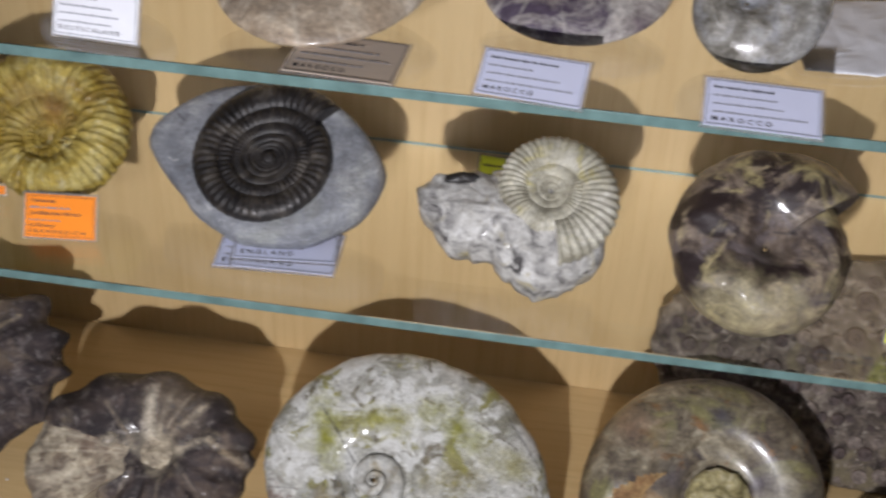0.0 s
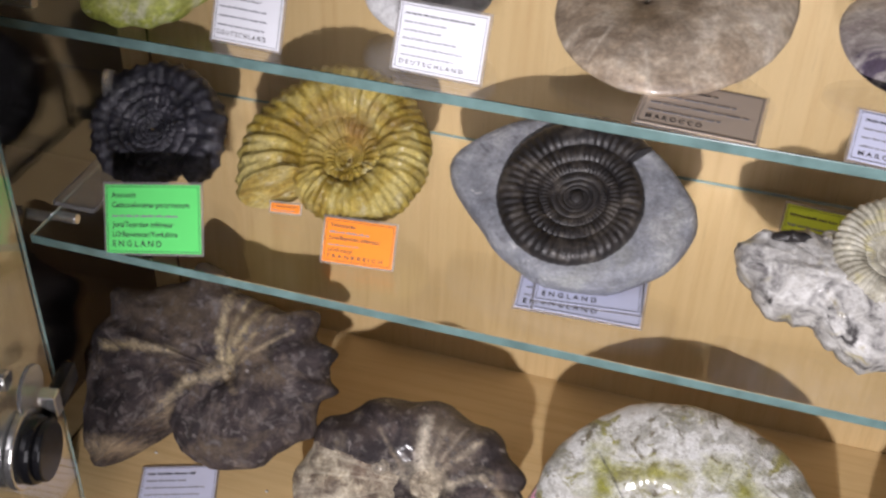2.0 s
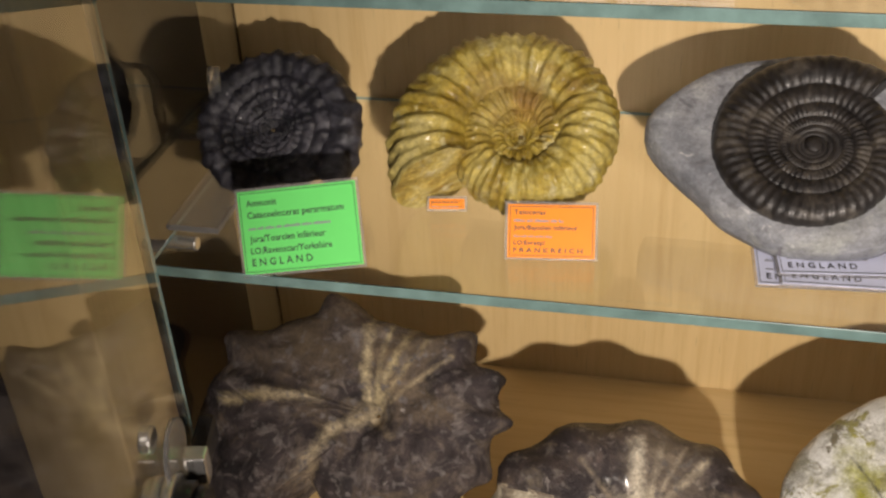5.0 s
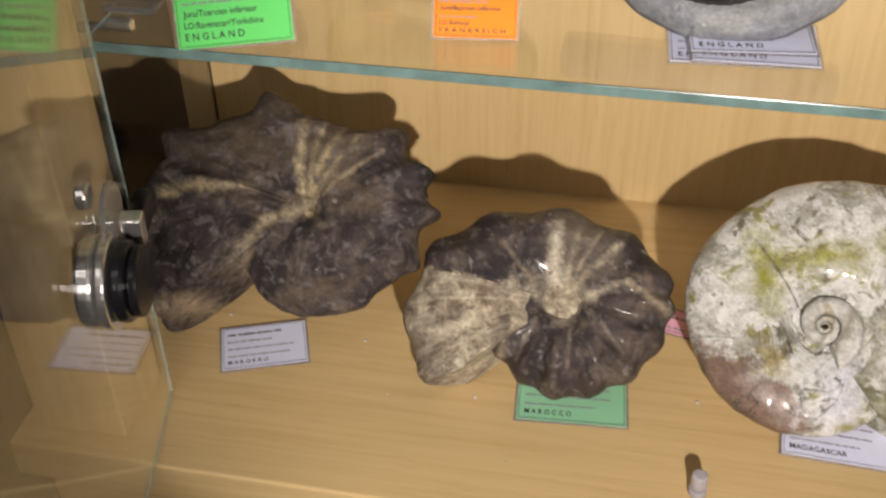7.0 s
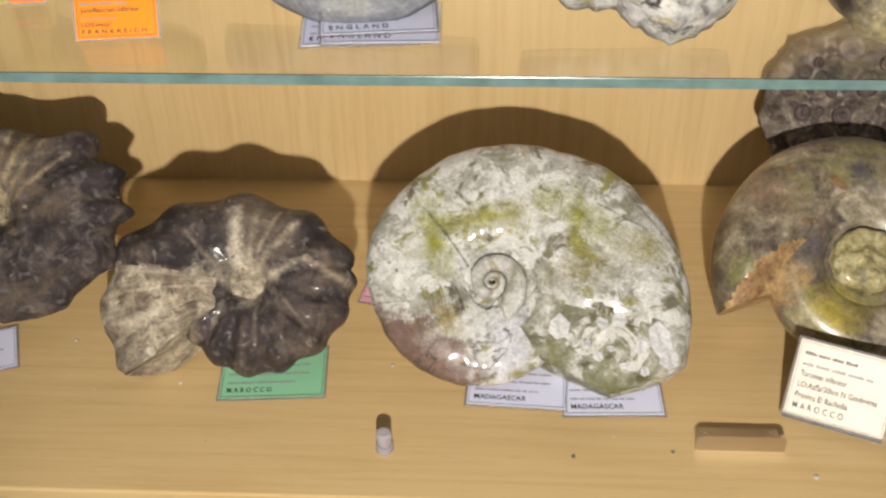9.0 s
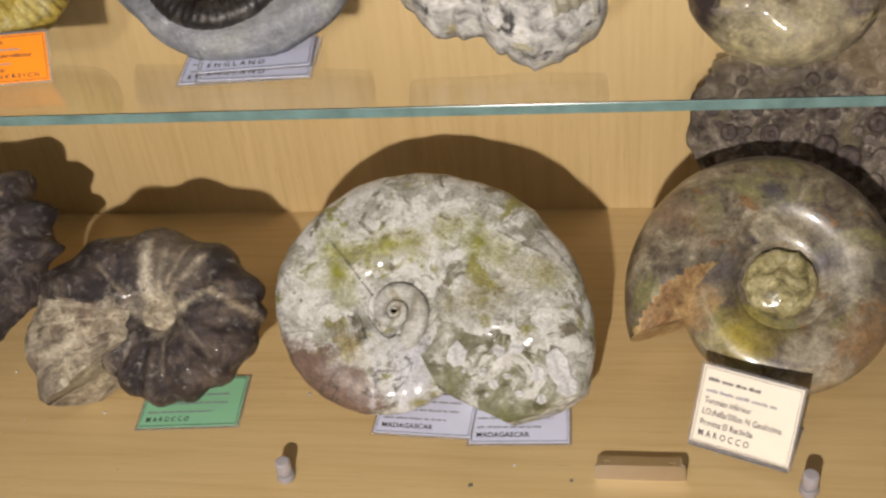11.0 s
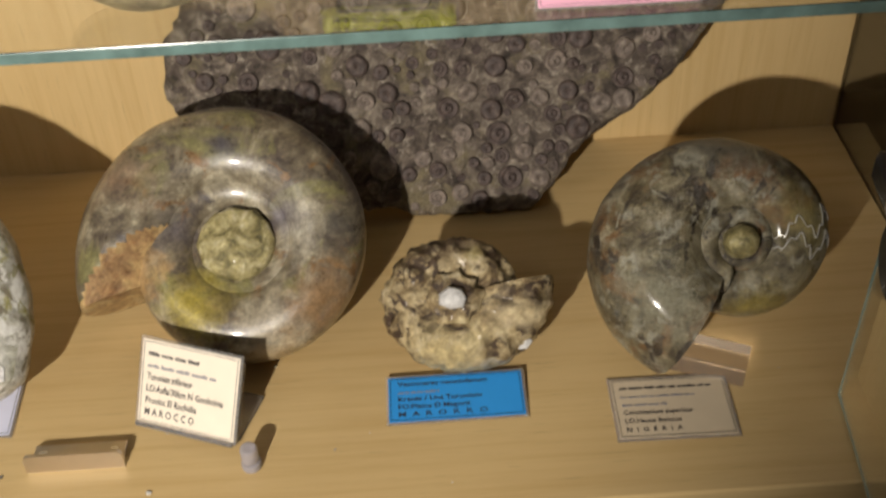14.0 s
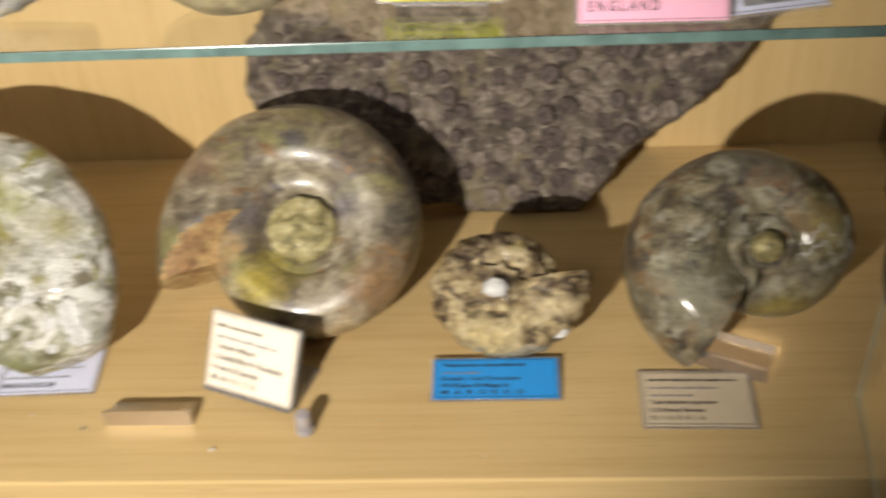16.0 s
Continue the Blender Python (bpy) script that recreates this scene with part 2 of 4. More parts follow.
LAMINATE = plain("laminate_film", (0.88, 0.86, 0.86), 0.12, 0, 0.85)

# ---- mesh helpers ----


def part(name, bm, mat, parent=None, label="", m=None, smooth=False):
    me = bpy.data.meshes.new(name)
    bm.to_mesh(me)
    bm.free()
    for one in mat if isinstance(mat, (list, tuple)) else [mat]:
        me.materials.append(one)
    if smooth:
        me.polygons.foreach_set("use_smooth", [True] * len(me.polygons))
    ob = new(name, me)
    if parent:
        ob.parent = parent
    if m is not None:
        ob.matrix_basis = m
    return tagged(ob, label) if label else ob


def box(x0, x1, y0, y1, z0, z1, bevel=0.0):
    bm = bmesh.new()
    bmesh.ops.create_cube(bm, size=1)
    for v in bm.verts:
        v.co = Vector(((x0 + x1) / 2 + v.co.x * (x1 - x0), (y0 + y1) / 2 + v.co.y * (y1 - y0), (z0 + z1) / 2 + v.co.z * (z1 - z0)))
    if bevel:
        bmesh.ops.bevel(bm, geom=list(bm.edges), offset=bevel, segments=2, affect="EDGES", profile=0.5)
    return bm


def disc(r, depth, segs=32, bevel=0.0, m=None):
    """A cylinder along z from 0 to depth."""
    bm = bmesh.new()
    bmesh.ops.create_cone(bm, cap_ends=True, segments=segs, radius1=r, radius2=r, depth=depth)
    bmesh.ops.translate(bm, verts=bm.verts, vec=(0, 0, depth / 2))
    if bevel:
        rim = [e for e in bm.edges if abs(e.verts[0].co.z - e.verts[1].co.z) < 1e-6]
        bmesh.ops.bevel(bm, geom=rim, offset=bevel, segments=2, affect="EDGES", profile=0.5)
    if m is not None:
        bmesh.ops.transform(bm, matrix=m, verts=bm.verts)
    return bm


def thing(name, m, label, category, group=""):
    ob = new(name)
    ob.matrix_basis = m
    ob.empty_display_size = 0.02
    return tagged(ob, label, category, group)


def structure(name, bm, mat, label):
    return tagged(part(name, bm, mat), label, kind="structure")


# ---- cabinet and room ----
XL, XR, YF = -0.463, 0.387, -0.245
SHELF_Y = (-0.1655, -0.0012)
structure("shelf_board", box(-0.487, 0.41, YF, 0.0, -0.022, 0.0, 0.0012), WOOD_BOARD, "light beech veneered bottom board of the cabinet")
structure("wall_back", box(XL - 0.024, XR + 0.005, 0.0, 0.016, -0.02, 0.62), WOOD_BACK, "light beech veneered back panel of the cabinet")
structure("wall_left", box(XL - 0.005, XL, -0.19, 0.0, 0.0, 0.62), GLASS, "clear glass side pane of the cabinet")
structure("wall_right", box(XR, XR + 0.005, -0.19, 0.0, 0.0, 0.62), GLASS, "clear glass side pane of the cabinet")
structure("post_left", box(-0.478, -0.4335, -0.232, -0.1905, 0.0, 0.62, 0.0012), WOOD_SIDE, "light beech upright at the cabinet front")
structure("post_right", box(0.341, 0.402, -0.232, -0.1905, 0.0, 0.62, 0.0012), WOOD_SIDE, "light beech upright at the cabinet front")
structure("cabinet_top", box(-0.487, 0.41, -0.245, 0.016, 0.62, 0.645), WOOD_BOARD, "beech veneered top board of the cabinet")
structure("cabinet_base", box(-0.475, 0.40, -0.238, 0.016, -0.80, -0.022), WOOD_BOARD, "beech veneered base unit under the board")
# Added room shell: shuts out the world light and keeps the surroundings dark.
structure("wall_north", box(-2.6, 2.6, 1.2, 1.3, -0.8, 1.7), PLASTER, "plain dark room wall added well behind the cabinet")
structure("wall_south", box(-2.6, 2.6, -3.1, -3.0, -0.8, 1.7), PLASTER, "plain dark room wall, added out of view")
structure("wall_west", box(-2.7, -2.6, -3.1, 1.3, -0.8, 1.7), PLASTER, "plain dark room wall, added out of view")
structure("wall_east", box(2.6, 2.7, -3.1, 1.3, -0.8, 1.7), PLASTER, "plain dark room wall, added out of view")
structure("floor", box(-2.7, 2.7, -3.1, 1.3, -0.9, -0.8), CARPET, "dark room floor, added out of view")
structure("ceiling", box(-2.7, 2.7, -3.1, 1.3, 1.7, 1.8), PLASTER, "plain dark room ceiling, added out of view")


def glass_shelf(z):
    s = thing("glass_shelf", pose(0, 0, z), "clear glass shelf with greenish edges inside the cabinet", "shelf", "glass shelves")
    bm = box(-0.4437, 0.372, SHELF_Y[0], SHELF_Y[1], -0.0025, 0.0025, 0.0005)
    for f in bm.faces:
        f.material_index = 0 if abs(f.normal.z) > 0.9 else 1
    part("pane", bm, [GLASS, GLASS_EDGE], s).visible_shadow = False
    for x in (XL, XR):
        for y in (-0.14, -0.04):
            sgn = 1 if x < 0 else -1
            part("shelf_pin", disc(0.003, 0.030, 16, 0.0006, pose(x, y, -0.0056, 0, 90 * sgn, 0)), CHROME, s)
    return s


LOW, HIGH = 0.1725, 0.2925
glass_shelf(LOW - 0.0025)
glass_shelf(HIGH - 0.0025)


def glass_door(name, hx, hy, sign, turn, z, label):
    """A glass door standing open: its pane runs from the hinge edge towards the room."""
    d = thing(name, pose(hx, hy, 0, 0, 0, turn), label, "door", "glass doors")
    bm = box(-0.0025, 0.0025, -0.37, 0.0, 0.0015, 0.60, 0.0004)
    for f in bm.faces:
        f.material_index = 0 if abs(f.normal.x) > 0.9 else 1
    part("pane", bm, [GLASS, GLASS_EDGE], d).visible_shadow = False
    cup = part("hinge_cup", disc(0.0185, 0.007, 40, 0.0015, pose(-sign * 0.0025, -0.048, z, 0, -90 * sign, 0)), CHROME, d, "round chrome hinge cup")
    part("hinge_rim", disc(0.0195, 0.004, 40, 0.001, pose(sign * 0.0025, -0.048, z, 0, 90 * sign, 0)), CHROME, cup, "chrome rim")
    part("hinge_body", disc(0.0165, 0.0065, 40, 0.002, pose(sign * 0.0066, -0.048, z, 0, 90 * sign, 0)), BLACK, cup, "black plastic hinge body")
    part("hinge_arm", box(sign * 0.007 - 0.004, sign * 0.007 + 0.004, -0.046, 0.008, z - 0.007, z + 0.007, 0.003), BLACK, cup, "black plastic hinge arm")
    part("hinge_clip", box(sign * 0.010 - 0.0045, sign * 0.010 + 0.0045, -0.030, -0.022, z + 0.002, z + 0.016, 0.001), CHROME, cup, "chrome clip")
    part("hinge_ring", disc(0.0145, 0.004, 40, 0.001, pose(sign * 0.0135, -0.048, z, 0, 90 * sign, 0)), BLACK, cup, "black plastic ring")
    part("plate", disc(0.0135, 0.0022, 32, 0.0006, pose(sign * 0.0030, -0.030, z + 0.020, 0, 90 * sign, 0)), ACRYLIC, cup, "clear rounded plate above the hinge")
    part("screw", disc(0.0055, 0.005, 20, 0.0012, pose(-sign * 0.0025, -0.040, z + 0.036, 0, -90 * sign, 0)), CHROME, cup, "chrome screw")
    return d


glass_door("glass_door", -0.4215, -0.200, 1, 12, 0.112, "clear frameless glass door standing open on a chrome hinge")
glass_door("glass_door", 0.328, -0.200, -1, -6, 0.120, "clear frameless glass door standing open on a black hinge")

# ---- labels ----


word = random.Random(3)


def bar(x0, x1, y0, y1):
    return box(x0, x1, y0, y1, 0.0, 0.00012)


def box_in(bm, x0, x1, y0, y1):
    """Adds one printed bar to a line of writing."""
    lo, hi = [[bm.verts.new((x, y, z)) for x, y in ((x0, y0), (x1, y0), (x1, y1), (x0, y1))] for z in (0.0002, 0.00034)]
    bm.faces.new(hi)
    for i in range(4):
        bm.faces.new((lo[i], lo[(i + 1) % 4], hi[(i + 1) % 4], hi[i]))


def letters(text, height, width, x, y, parent, shear=0.0):
    """Flat built-in letters turned into a mesh, fitted into a width."""
    cu = bpy.data.curves.new("writing", "FONT")
    cu.body, cu.size, cu.shear, cu.offset, cu.resolution_u = text, height * 1.38, shear, height * 0.018, 2
    tmp = bpy.data.objects.new("writing", cu)
    scene.collection.objects.link(tmp)
    me = bpy.data.meshes.new_from_object(tmp.evaluated_get(bpy.context.evaluated_depsgraph_get()))
    bpy.data.objects.remove(tmp)
    xs = [v.co.x for v in me.vertices] or [0, 1]
    k = min(1.35, width / max(1e-6, max(xs) - min(xs)))
    for v in me.vertices:
        v.co = Vector((x + (v.co.x - min(xs)) * k, y + v.co.y, 0.00035))
    me.materials.clear()
    me.materials.append(INK)
    ob = new("writing", me)
    ob.parent = parent
    return ob


def label_card(w, h, paper_name, lines, m, label, film=0.0012, thick=0.0006, margin=0.07):
    """A laminated card lying in its local x-y plane, its writing on +z, origin at the middle of its lower edge.
    lines: (text or None for an unreadable bar, share of the width, weight)."""
    c = thing("label_card", m, label, "label", "exhibit labels")
    part("laminate", box(-w / 2 - film, w / 2 + film, -film, h + film, -thick, -thick * 0.25, 0.0001), LAMINATE, c)
    face = part("card", box(-w / 2, w / 2, 0, h, -thick * 0.2, 0.0001), PAPER[paper_name], c)
    e, q = 0.0008, 0.00022
    for x0, x1, y0, y1 in ((-w / 2 + e, w / 2 - e, e, e + q), (-w / 2 + e, w / 2 - e, h - e - q, h - e), (-w / 2 + e, -w / 2 + e + q, e, h - e), (w / 2 - e - q, w / 2 - e, e, h - e)):
        bm = bar(x0, x1, y0, y1)
        bmesh.ops.translate(bm, verts=bm.verts, vec=(0, 0, 0.0002))
        part("border_line", bm, INK, face)
    step = h * 0.86 / len(lines)
    for i, (text, share, weight) in enumerate(lines):
        y = h * 0.93 - (i + 0.80) * step
        x0, wid = -w / 2 + w * margin, w * (1 - 2 * margin) * share
        if text:
            letters(text, step * 0.62 * weight, wid, x0, y, face)
        else:
            size, x, bm = step * 0.38 * weight, x0, bmesh.new()
            left = word.randint(4, 9)
            while x < x0 + wid:
                tall = size * word.choice((0.72, 0.72, 0.72, 1.0))
                box_in(bm, x, x + size * 0.46, y, y + tall)
                left -= 1
                x += size * (0.62 if left else 1.15)
                left = left or word.randint(3, 9)
            tagged(part("writing", bm, INK if i == 0 else GREYINK, face), kind="stuff")
    return c

# ---- fossils ----


def shell(R, W, D, S, turns, hand=1, start=0.0, ribs=0, amp=0.0, sharp=1.0, sweep=0.0, knobs=0, knob=0.0, power=2.0, rough=0.0, grain=40.0,
          seed=0, steps=90, ring=30, mouth=0.0, fade=0.0, shape=None, broken=None):
    """A coiled ammonite in the local x-y plane, its axis along z. R: outer radius at the mouth, W: growth a turn, D: the whorl's inner edge
    as a share of its outer one, S: thickness as a share of the whorl's height, power: 2 is oval, less is lens-like, more is boxy,
    shape: moves each point, by its turn and its place across the whorl, broken: tells which of these belong to the broken part."""
    bm = bmesh.new()
    n = int(turns * steps)
    rows, torn = [], set()
    for i in range(n + 1):
        th = -turns * 2 * math.pi + i / n * turns * 2 * math.pi
        ro = R * W ** (th / (2 * math.pi))
        ri = ro * D
        c, a = (ro + ri) / 2, (ro - ri) / 2
        b = a * S
        row = []
        for j in range(ring):
            ph = 2 * math.pi * j / ring
            cp, sp = math.cos(ph), math.sin(ph)
            rad = math.copysign(abs(cp) ** (2 / power), cp)
            ax = math.copysign(abs(sp) ** (2 / power), sp)
            k = 1.0
            if ribs:
                w = 0.5 + 0.5 * math.cos(ribs * th + sweep * rad * rad * 3)
                k += amp * (w ** sharp - 0.5) * min(1.0, 0.25 + max(0.0, rad + 0.75)) * (1 - fade * max(0.0, rad))
            if knobs:
                w = max(0.0, math.cos(knobs * th)) ** 3
                k += knob * w * math.exp(-((rad - 0.85) ** 2) / 0.12) * (0.5 + 0.5 * abs(ax))
            r, z = c + a * rad * k, b * ax * k
            ang = start + hand * th
            p = Vector((r * math.cos(ang), r * math.sin(ang), z))
            if rough:
                q = p * grain + Vector((seed * 3.1, seed * 1.7, 0))
                p += p.normalized() * (rough * (noise.noise(q) + 0.5 * noise.noise(q * 2.7)))
                p.z += rough * 0.9 * (noise.noise(q + Vector((9, 4, 2))) + 0.5 * noise.noise(q * 3.1)) * (1 if z > 0 else 0.4)
            if shape:
                p = shape(p, math.degrees(th), rad)
            row.append(bm.verts.new(p))
            if broken and broken(math.degrees(th), rad, p):
                torn.add(row[-1])
        rows.append(row)
    for a, b in zip(rows, rows[1:]):
        for j in range(ring):
            f = (a[j], a[(j + 1) % ring], b[(j + 1) % ring], b[j])
            made = bm.faces.new(f if hand < 0 else f[::-1])
            if torn and sum(q in torn for q in f) > 2:
                made.material_index = 2
    last = rows[-1]
    mid = sum((v.co for v in last), Vector()) / ring
    t = Vector((-math.sin(start), math.cos(start), 0)) * hand
    inner = []
    for k, push in ((0.82, 0.0), (0.5, mouth * 0.7), (0.2, mouth)):
        inner.append([bm.verts.new(mid + (v.co - mid) * k - t * R * push + Vector((0, 0, 0.006 * R * noise.noise(v.co * 300)))) for v in last])
    chain = [last] + inner
    for a, b in zip(chain, chain[1:]):
        for j in range(ring):
            f = bm.faces.new((a[j], a[(j + 1) % ring], b[(j + 1) % ring], b[j]))
            f.material_index = 1
    f = bm.faces.new(inner[-1])
    f.material_index = 1
    bm.faces.new(rows[0])
    bmesh.ops.recalc_face_normals(bm, faces=bm.faces)
    return bm


def rest(ob, z):
    """Sets a thing down on the height z."""
    bpy.context.view_layer.update()
    low = min((o.matrix_world @ v.co).z for o in (ob, *ob.children_recursive) if o.type == "MESH" for v in o.data.vertices)
    ob.location.z += z - low + 0.0002
    bpy.context.view_layer.update()


def rock(outline, thick, seed, amp, mats, res=0.003, dome=0.0, grain=60.0):
    """A slab of rough stone: a closed outline in x-y, extruded to a domed, broken block."""
    bm = bmesh.new()
    cx, cy = sum(p[0] for p in outline) / len(outline), sum(p[1] for p in outline) / len(outline)
    pts = []
    m = len(outline)
    for i in range(m):
        p, q = Vector(outline[i]), Vector(outline[(i + 1) % m])
        k = max(1, int((q - p).length / res))
        pts += [p.lerp(q, j / k) for j in range(k)]
    pts = [p + (p - Vector((cx, cy))).normalized() * amp * noise.noise(Vector((p.x * grain * 2, p.y * grain * 2, seed))) for p in pts]
    loops = []
    levels = [(1.0, -0.5), (1.03, -0.2), (1.02, 0.25), (0.97, 0.5)] + [(k, 0.5 + dome * (1 - k * k)) for k in (0.88, 0.76, 0.62, 0.48, 0.34, 0.2, 0.08)]
    for k, h in levels:
        row = []
        for p in pts:
            v = Vector((cx + (p.x - cx) * k, cy + (p.y - cy) * k, thick * h))
            v.z += amp * 0.8 * (noise.noise(v * grain) + 0.6 * noise.noise(v * grain * 2.6 + Vector((seed, 0, 0)))) * (0 if h < -0.4 else 1)
            row.append(bm.verts.new(v))
        loops.append(row)
    n = len(pts)
    for a, b in zip(loops, loops[1:]):
        for j in range(n):
            bm.faces.new((a[j], a[(j + 1) % n], b[(j + 1) % n], b[j]))
    bm.faces.new(loops[-1])
    bm.faces.new(loops[0][::-1])
    bmesh.ops.recalc_face_normals(bm, faces=bm.faces)
    return bm


G = [0.36, 0.46, 0.54, 0.64]


def four(*colours):
    return list(zip(G, colours))


CREAM = (0.44, 0.35, 0.20)
DARKBROWN = stone("dark_brown_fossil", four((0.012, 0.008, 0.009), (0.028, 0.020, 0.021), (0.052, 0.038, 0.036), (0.12, 0.09, 0.07)), 44, [((0.15, 0.12, 0.085), 40, 0.62, 0.73), ((0.24, 0.21, 0.19), 120, 0.63, 0.70)],
                  0.52, 1.0, 0.16, None, 150, None,
                  [((0.60, 0.53, 0.40), (0.0, 0.003, 0.018), 0.002, 0.0150, 0, 1.3), ((0.42, 0.35, 0.25), (-0.026, -0.004, 0.02), 0.0, 0.010), ((0.16, 0.125, 0.09), (0.006, 0.028, 0.02), 0.0, 0.022, 80, 1.2)],
                  [((0.66, 0.59, 0.46), (-0.003, 0.006), (-0.007, 0.033), 0.0036), ((0.44, 0.38, 0.28), (0.001, 0.008), (0.004, 0.034), 0.0016), ((0.46, 0.39, 0.28), (0.006, 0.008), (0.024, 0.030), 0.0019),
                   ((0.36, 0.30, 0.22), (0.004, 0.010), (0.014, 0.034), 0.0012), ((0.58, 0.50, 0.37), (0.012, 0.004), (0.030, 0.012), 0.0022), ((0.44, 0.36, 0.25), (0.030, 0.012), (0.052, 0.001), 0.0020),
                   ((0.26, 0.21, 0.15), (-0.012, 0.004), (-0.030, 0.022), 0.0014), ((0.34, 0.28, 0.20), (-0.020, -0.010), (-0.024, -0.030), 0.0022),
                   ((0.24, 0.20, 0.15), (-0.010, -0.010), (-0.016, -0.030), 0.0011), ((0.24, 0.20, 0.15), (0.006, -0.010), (0.008, -0.030), 0.0011), ((0.22, 0.18, 0.14), (0.020, -0.008), (0.032, -0.020), 0.0011)], ((0.13, 0.112, 0.10), 210, 0.58, 0.70))
SPIKY = stone("dark_grey_brown_fossil", four((0.011, 0.008, 0.009), (0.028, 0.020, 0.021), (0.050, 0.037, 0.036), (0.12, 0.094, 0.076)), 50, [((0.13, 0.095, 0.06), 26, 0.56, 0.72), ((0.17, 0.145, 0.135), 95, 0.58, 0.76), ((0.32, 0.29, 0.27), 70, 0.70, 0.76)],
              0.74, 0.9, 0.0, None, 170, None,
              [((0.095, 0.068, 0.042), (-0.040, 0.026, 0.03), 0.006, 0.028, 0, 1.4), ((0.30, 0.24, 0.15), (-0.002, 0.0, 0.03), 0.0, 0.012), ((0.34, 0.26, 0.17), (-0.052, -0.060, 0.02), 0.001, 0.010, 8, 2.6), ((0.30, 0.22, 0.15), (-0.030, -0.046, 0.02), 0.0, 0.009)],
              [((0.46, 0.38, 0.23), (-0.002, 0.002), (-0.009, 0.046), 0.0026), ((0.40, 0.33, 0.19), (0.001, 0.004), (0.002, 0.044), 0.0015), ((0.44, 0.36, 0.20), (0.002, 0.004), (0.012, 0.042), 0.0022), ((0.36, 0.29, 0.17), (0.004, 0.004), (0.022, 0.038), 0.0016),
               ((0.30, 0.24, 0.15), (0.008, 0.006), (0.034, 0.032), 0.0013), ((0.46, 0.38, 0.25), (-0.002, -0.002), (-0.018, -0.010), 0.0034), ((0.44, 0.36, 0.23), (-0.018, -0.010), (-0.026, -0.028), 0.0034), ((0.42, 0.33, 0.22), (-0.026, -0.028), (-0.032, -0.052), 0.0036),
               ((0.40, 0.31, 0.20), (-0.032, -0.052), (-0.070, -0.066), 0.0042), ((0.40, 0.32, 0.18), (-0.078, -0.006), (-0.048, 0.0), 0.0026), ((0.46, 0.38, 0.24), (-0.050, 0.0), (-0.024, 0.002), 0.0024),
               ((0.34, 0.27, 0.18), (0.002, -0.004), (0.012, -0.010), 0.0020)], ((0.125, 0.11, 0.105), 210, 0.57, 0.70))
CREAMROCK = stone("cream_rock", four((0.16, 0.12, 0.08), (0.33, 0.275, 0.195), (0.46, 0.395, 0.285), (0.60, 0.54, 0.41)), 110, [((0.12, 0.085, 0.06), 80, 0.55, 0.66), ((0.20, 0.16, 0.12), 36, 0.52, 0.66)], 0.76, 1.0, 0.0, None, 150, ((0.62, 0.56, 0.43), 14, 0.46, 0.90),
                  [((0.085, 0.055, 0.042), (-0.056, -0.044, 0.0), 0.0, 0.016), ((0.20, 0.14, 0.10), (-0.030, 0.004, 0.01), 0.0, 0.012)])
PEARL = stone("pearly_white_green_shell", four((0.26, 0.25, 0.19), (0.40, 0.395, 0.35), (0.52, 0.515, 0.475), (0.64, 0.635, 0.60)), 44,
              [((0.27, 0.255, 0.08), 46, 0.57, 0.65), ((0.66, 0.66, 0.63), 74, 0.54, 0.60), ((0.17, 0.15, 0.10), 80, 0.60, 0.67)], 0.34, 0.9, 0.3, ((0.045, 0.043, 0.034), 30, 0.024), 190, None,
              [((0.27, 0.27, 0.035), (-0.030, 0.022, 0.012), 0.002, 0.013, 100, 1.8), ((0.30, 0.29, 0.07), (0.002, 0.032, 0.015), 0.0, 0.012, 10, 2.4), ((0.26, 0.26, 0.05), (0.040, 0.034, 0.015), 0.0, 0.014, -30, 2.0),
               ((0.20, 0.175, 0.055), (0.044, 0.008, 0.015), 0.0, 0.012, 20, 2.6), ((0.30, 0.28, 0.12), (0.070, 0.018, 0.015), 0.0, 0.012, 10, 1.8),
               ((0.17, 0.108, 0.080), (-0.036, -0.038, 0.010), 0.016, 0.024, -35, 1.9), ((0.42, 0.36, 0.33), (-0.020, -0.034, 0.012), 0.0, 0.008, -35, 2.6), ((0.56, 0.56, 0.60), (0.010, -0.030, 0.012), 0.004, 0.015, 80, 1.5),
               ((0.34, 0.27, 0.11), (-0.022, -0.016, 0.012), 0.0, 0.008, 130, 2.2)],
              [((0.05, 0.05, 0.04), (-0.038, 0.040), (-0.024, 0.024), 0.0007), ((0.05, 0.05, 0.04), (-0.024, 0.024), (-0.012, 0.008), 0.0006), ((0.06, 0.055, 0.045), (-0.060, -0.012), (-0.038, -0.010), 0.0005),
               ((0.10, 0.10, 0.07), (0.006, -0.012), (0.018, -0.018), 0.0016), ((0.10, 0.10, 0.06), (0.018, -0.018), (0.024, -0.036), 0.0016), ((0.66, 0.66, 0.70), (0.006, -0.020), (0.006, -0.048), 0.0030), ((0.58, 0.57, 0.62), (-0.006, -0.020), (-0.010, -0.046), 0.0018),
               ((0.12, 0.10, 0.07), (0.050, 0.038), (0.074, 0.026), 0.0006), ((0.10, 0.09, 0.07), (0.066, 0.044), (0.090, 0.014), 0.0007)])
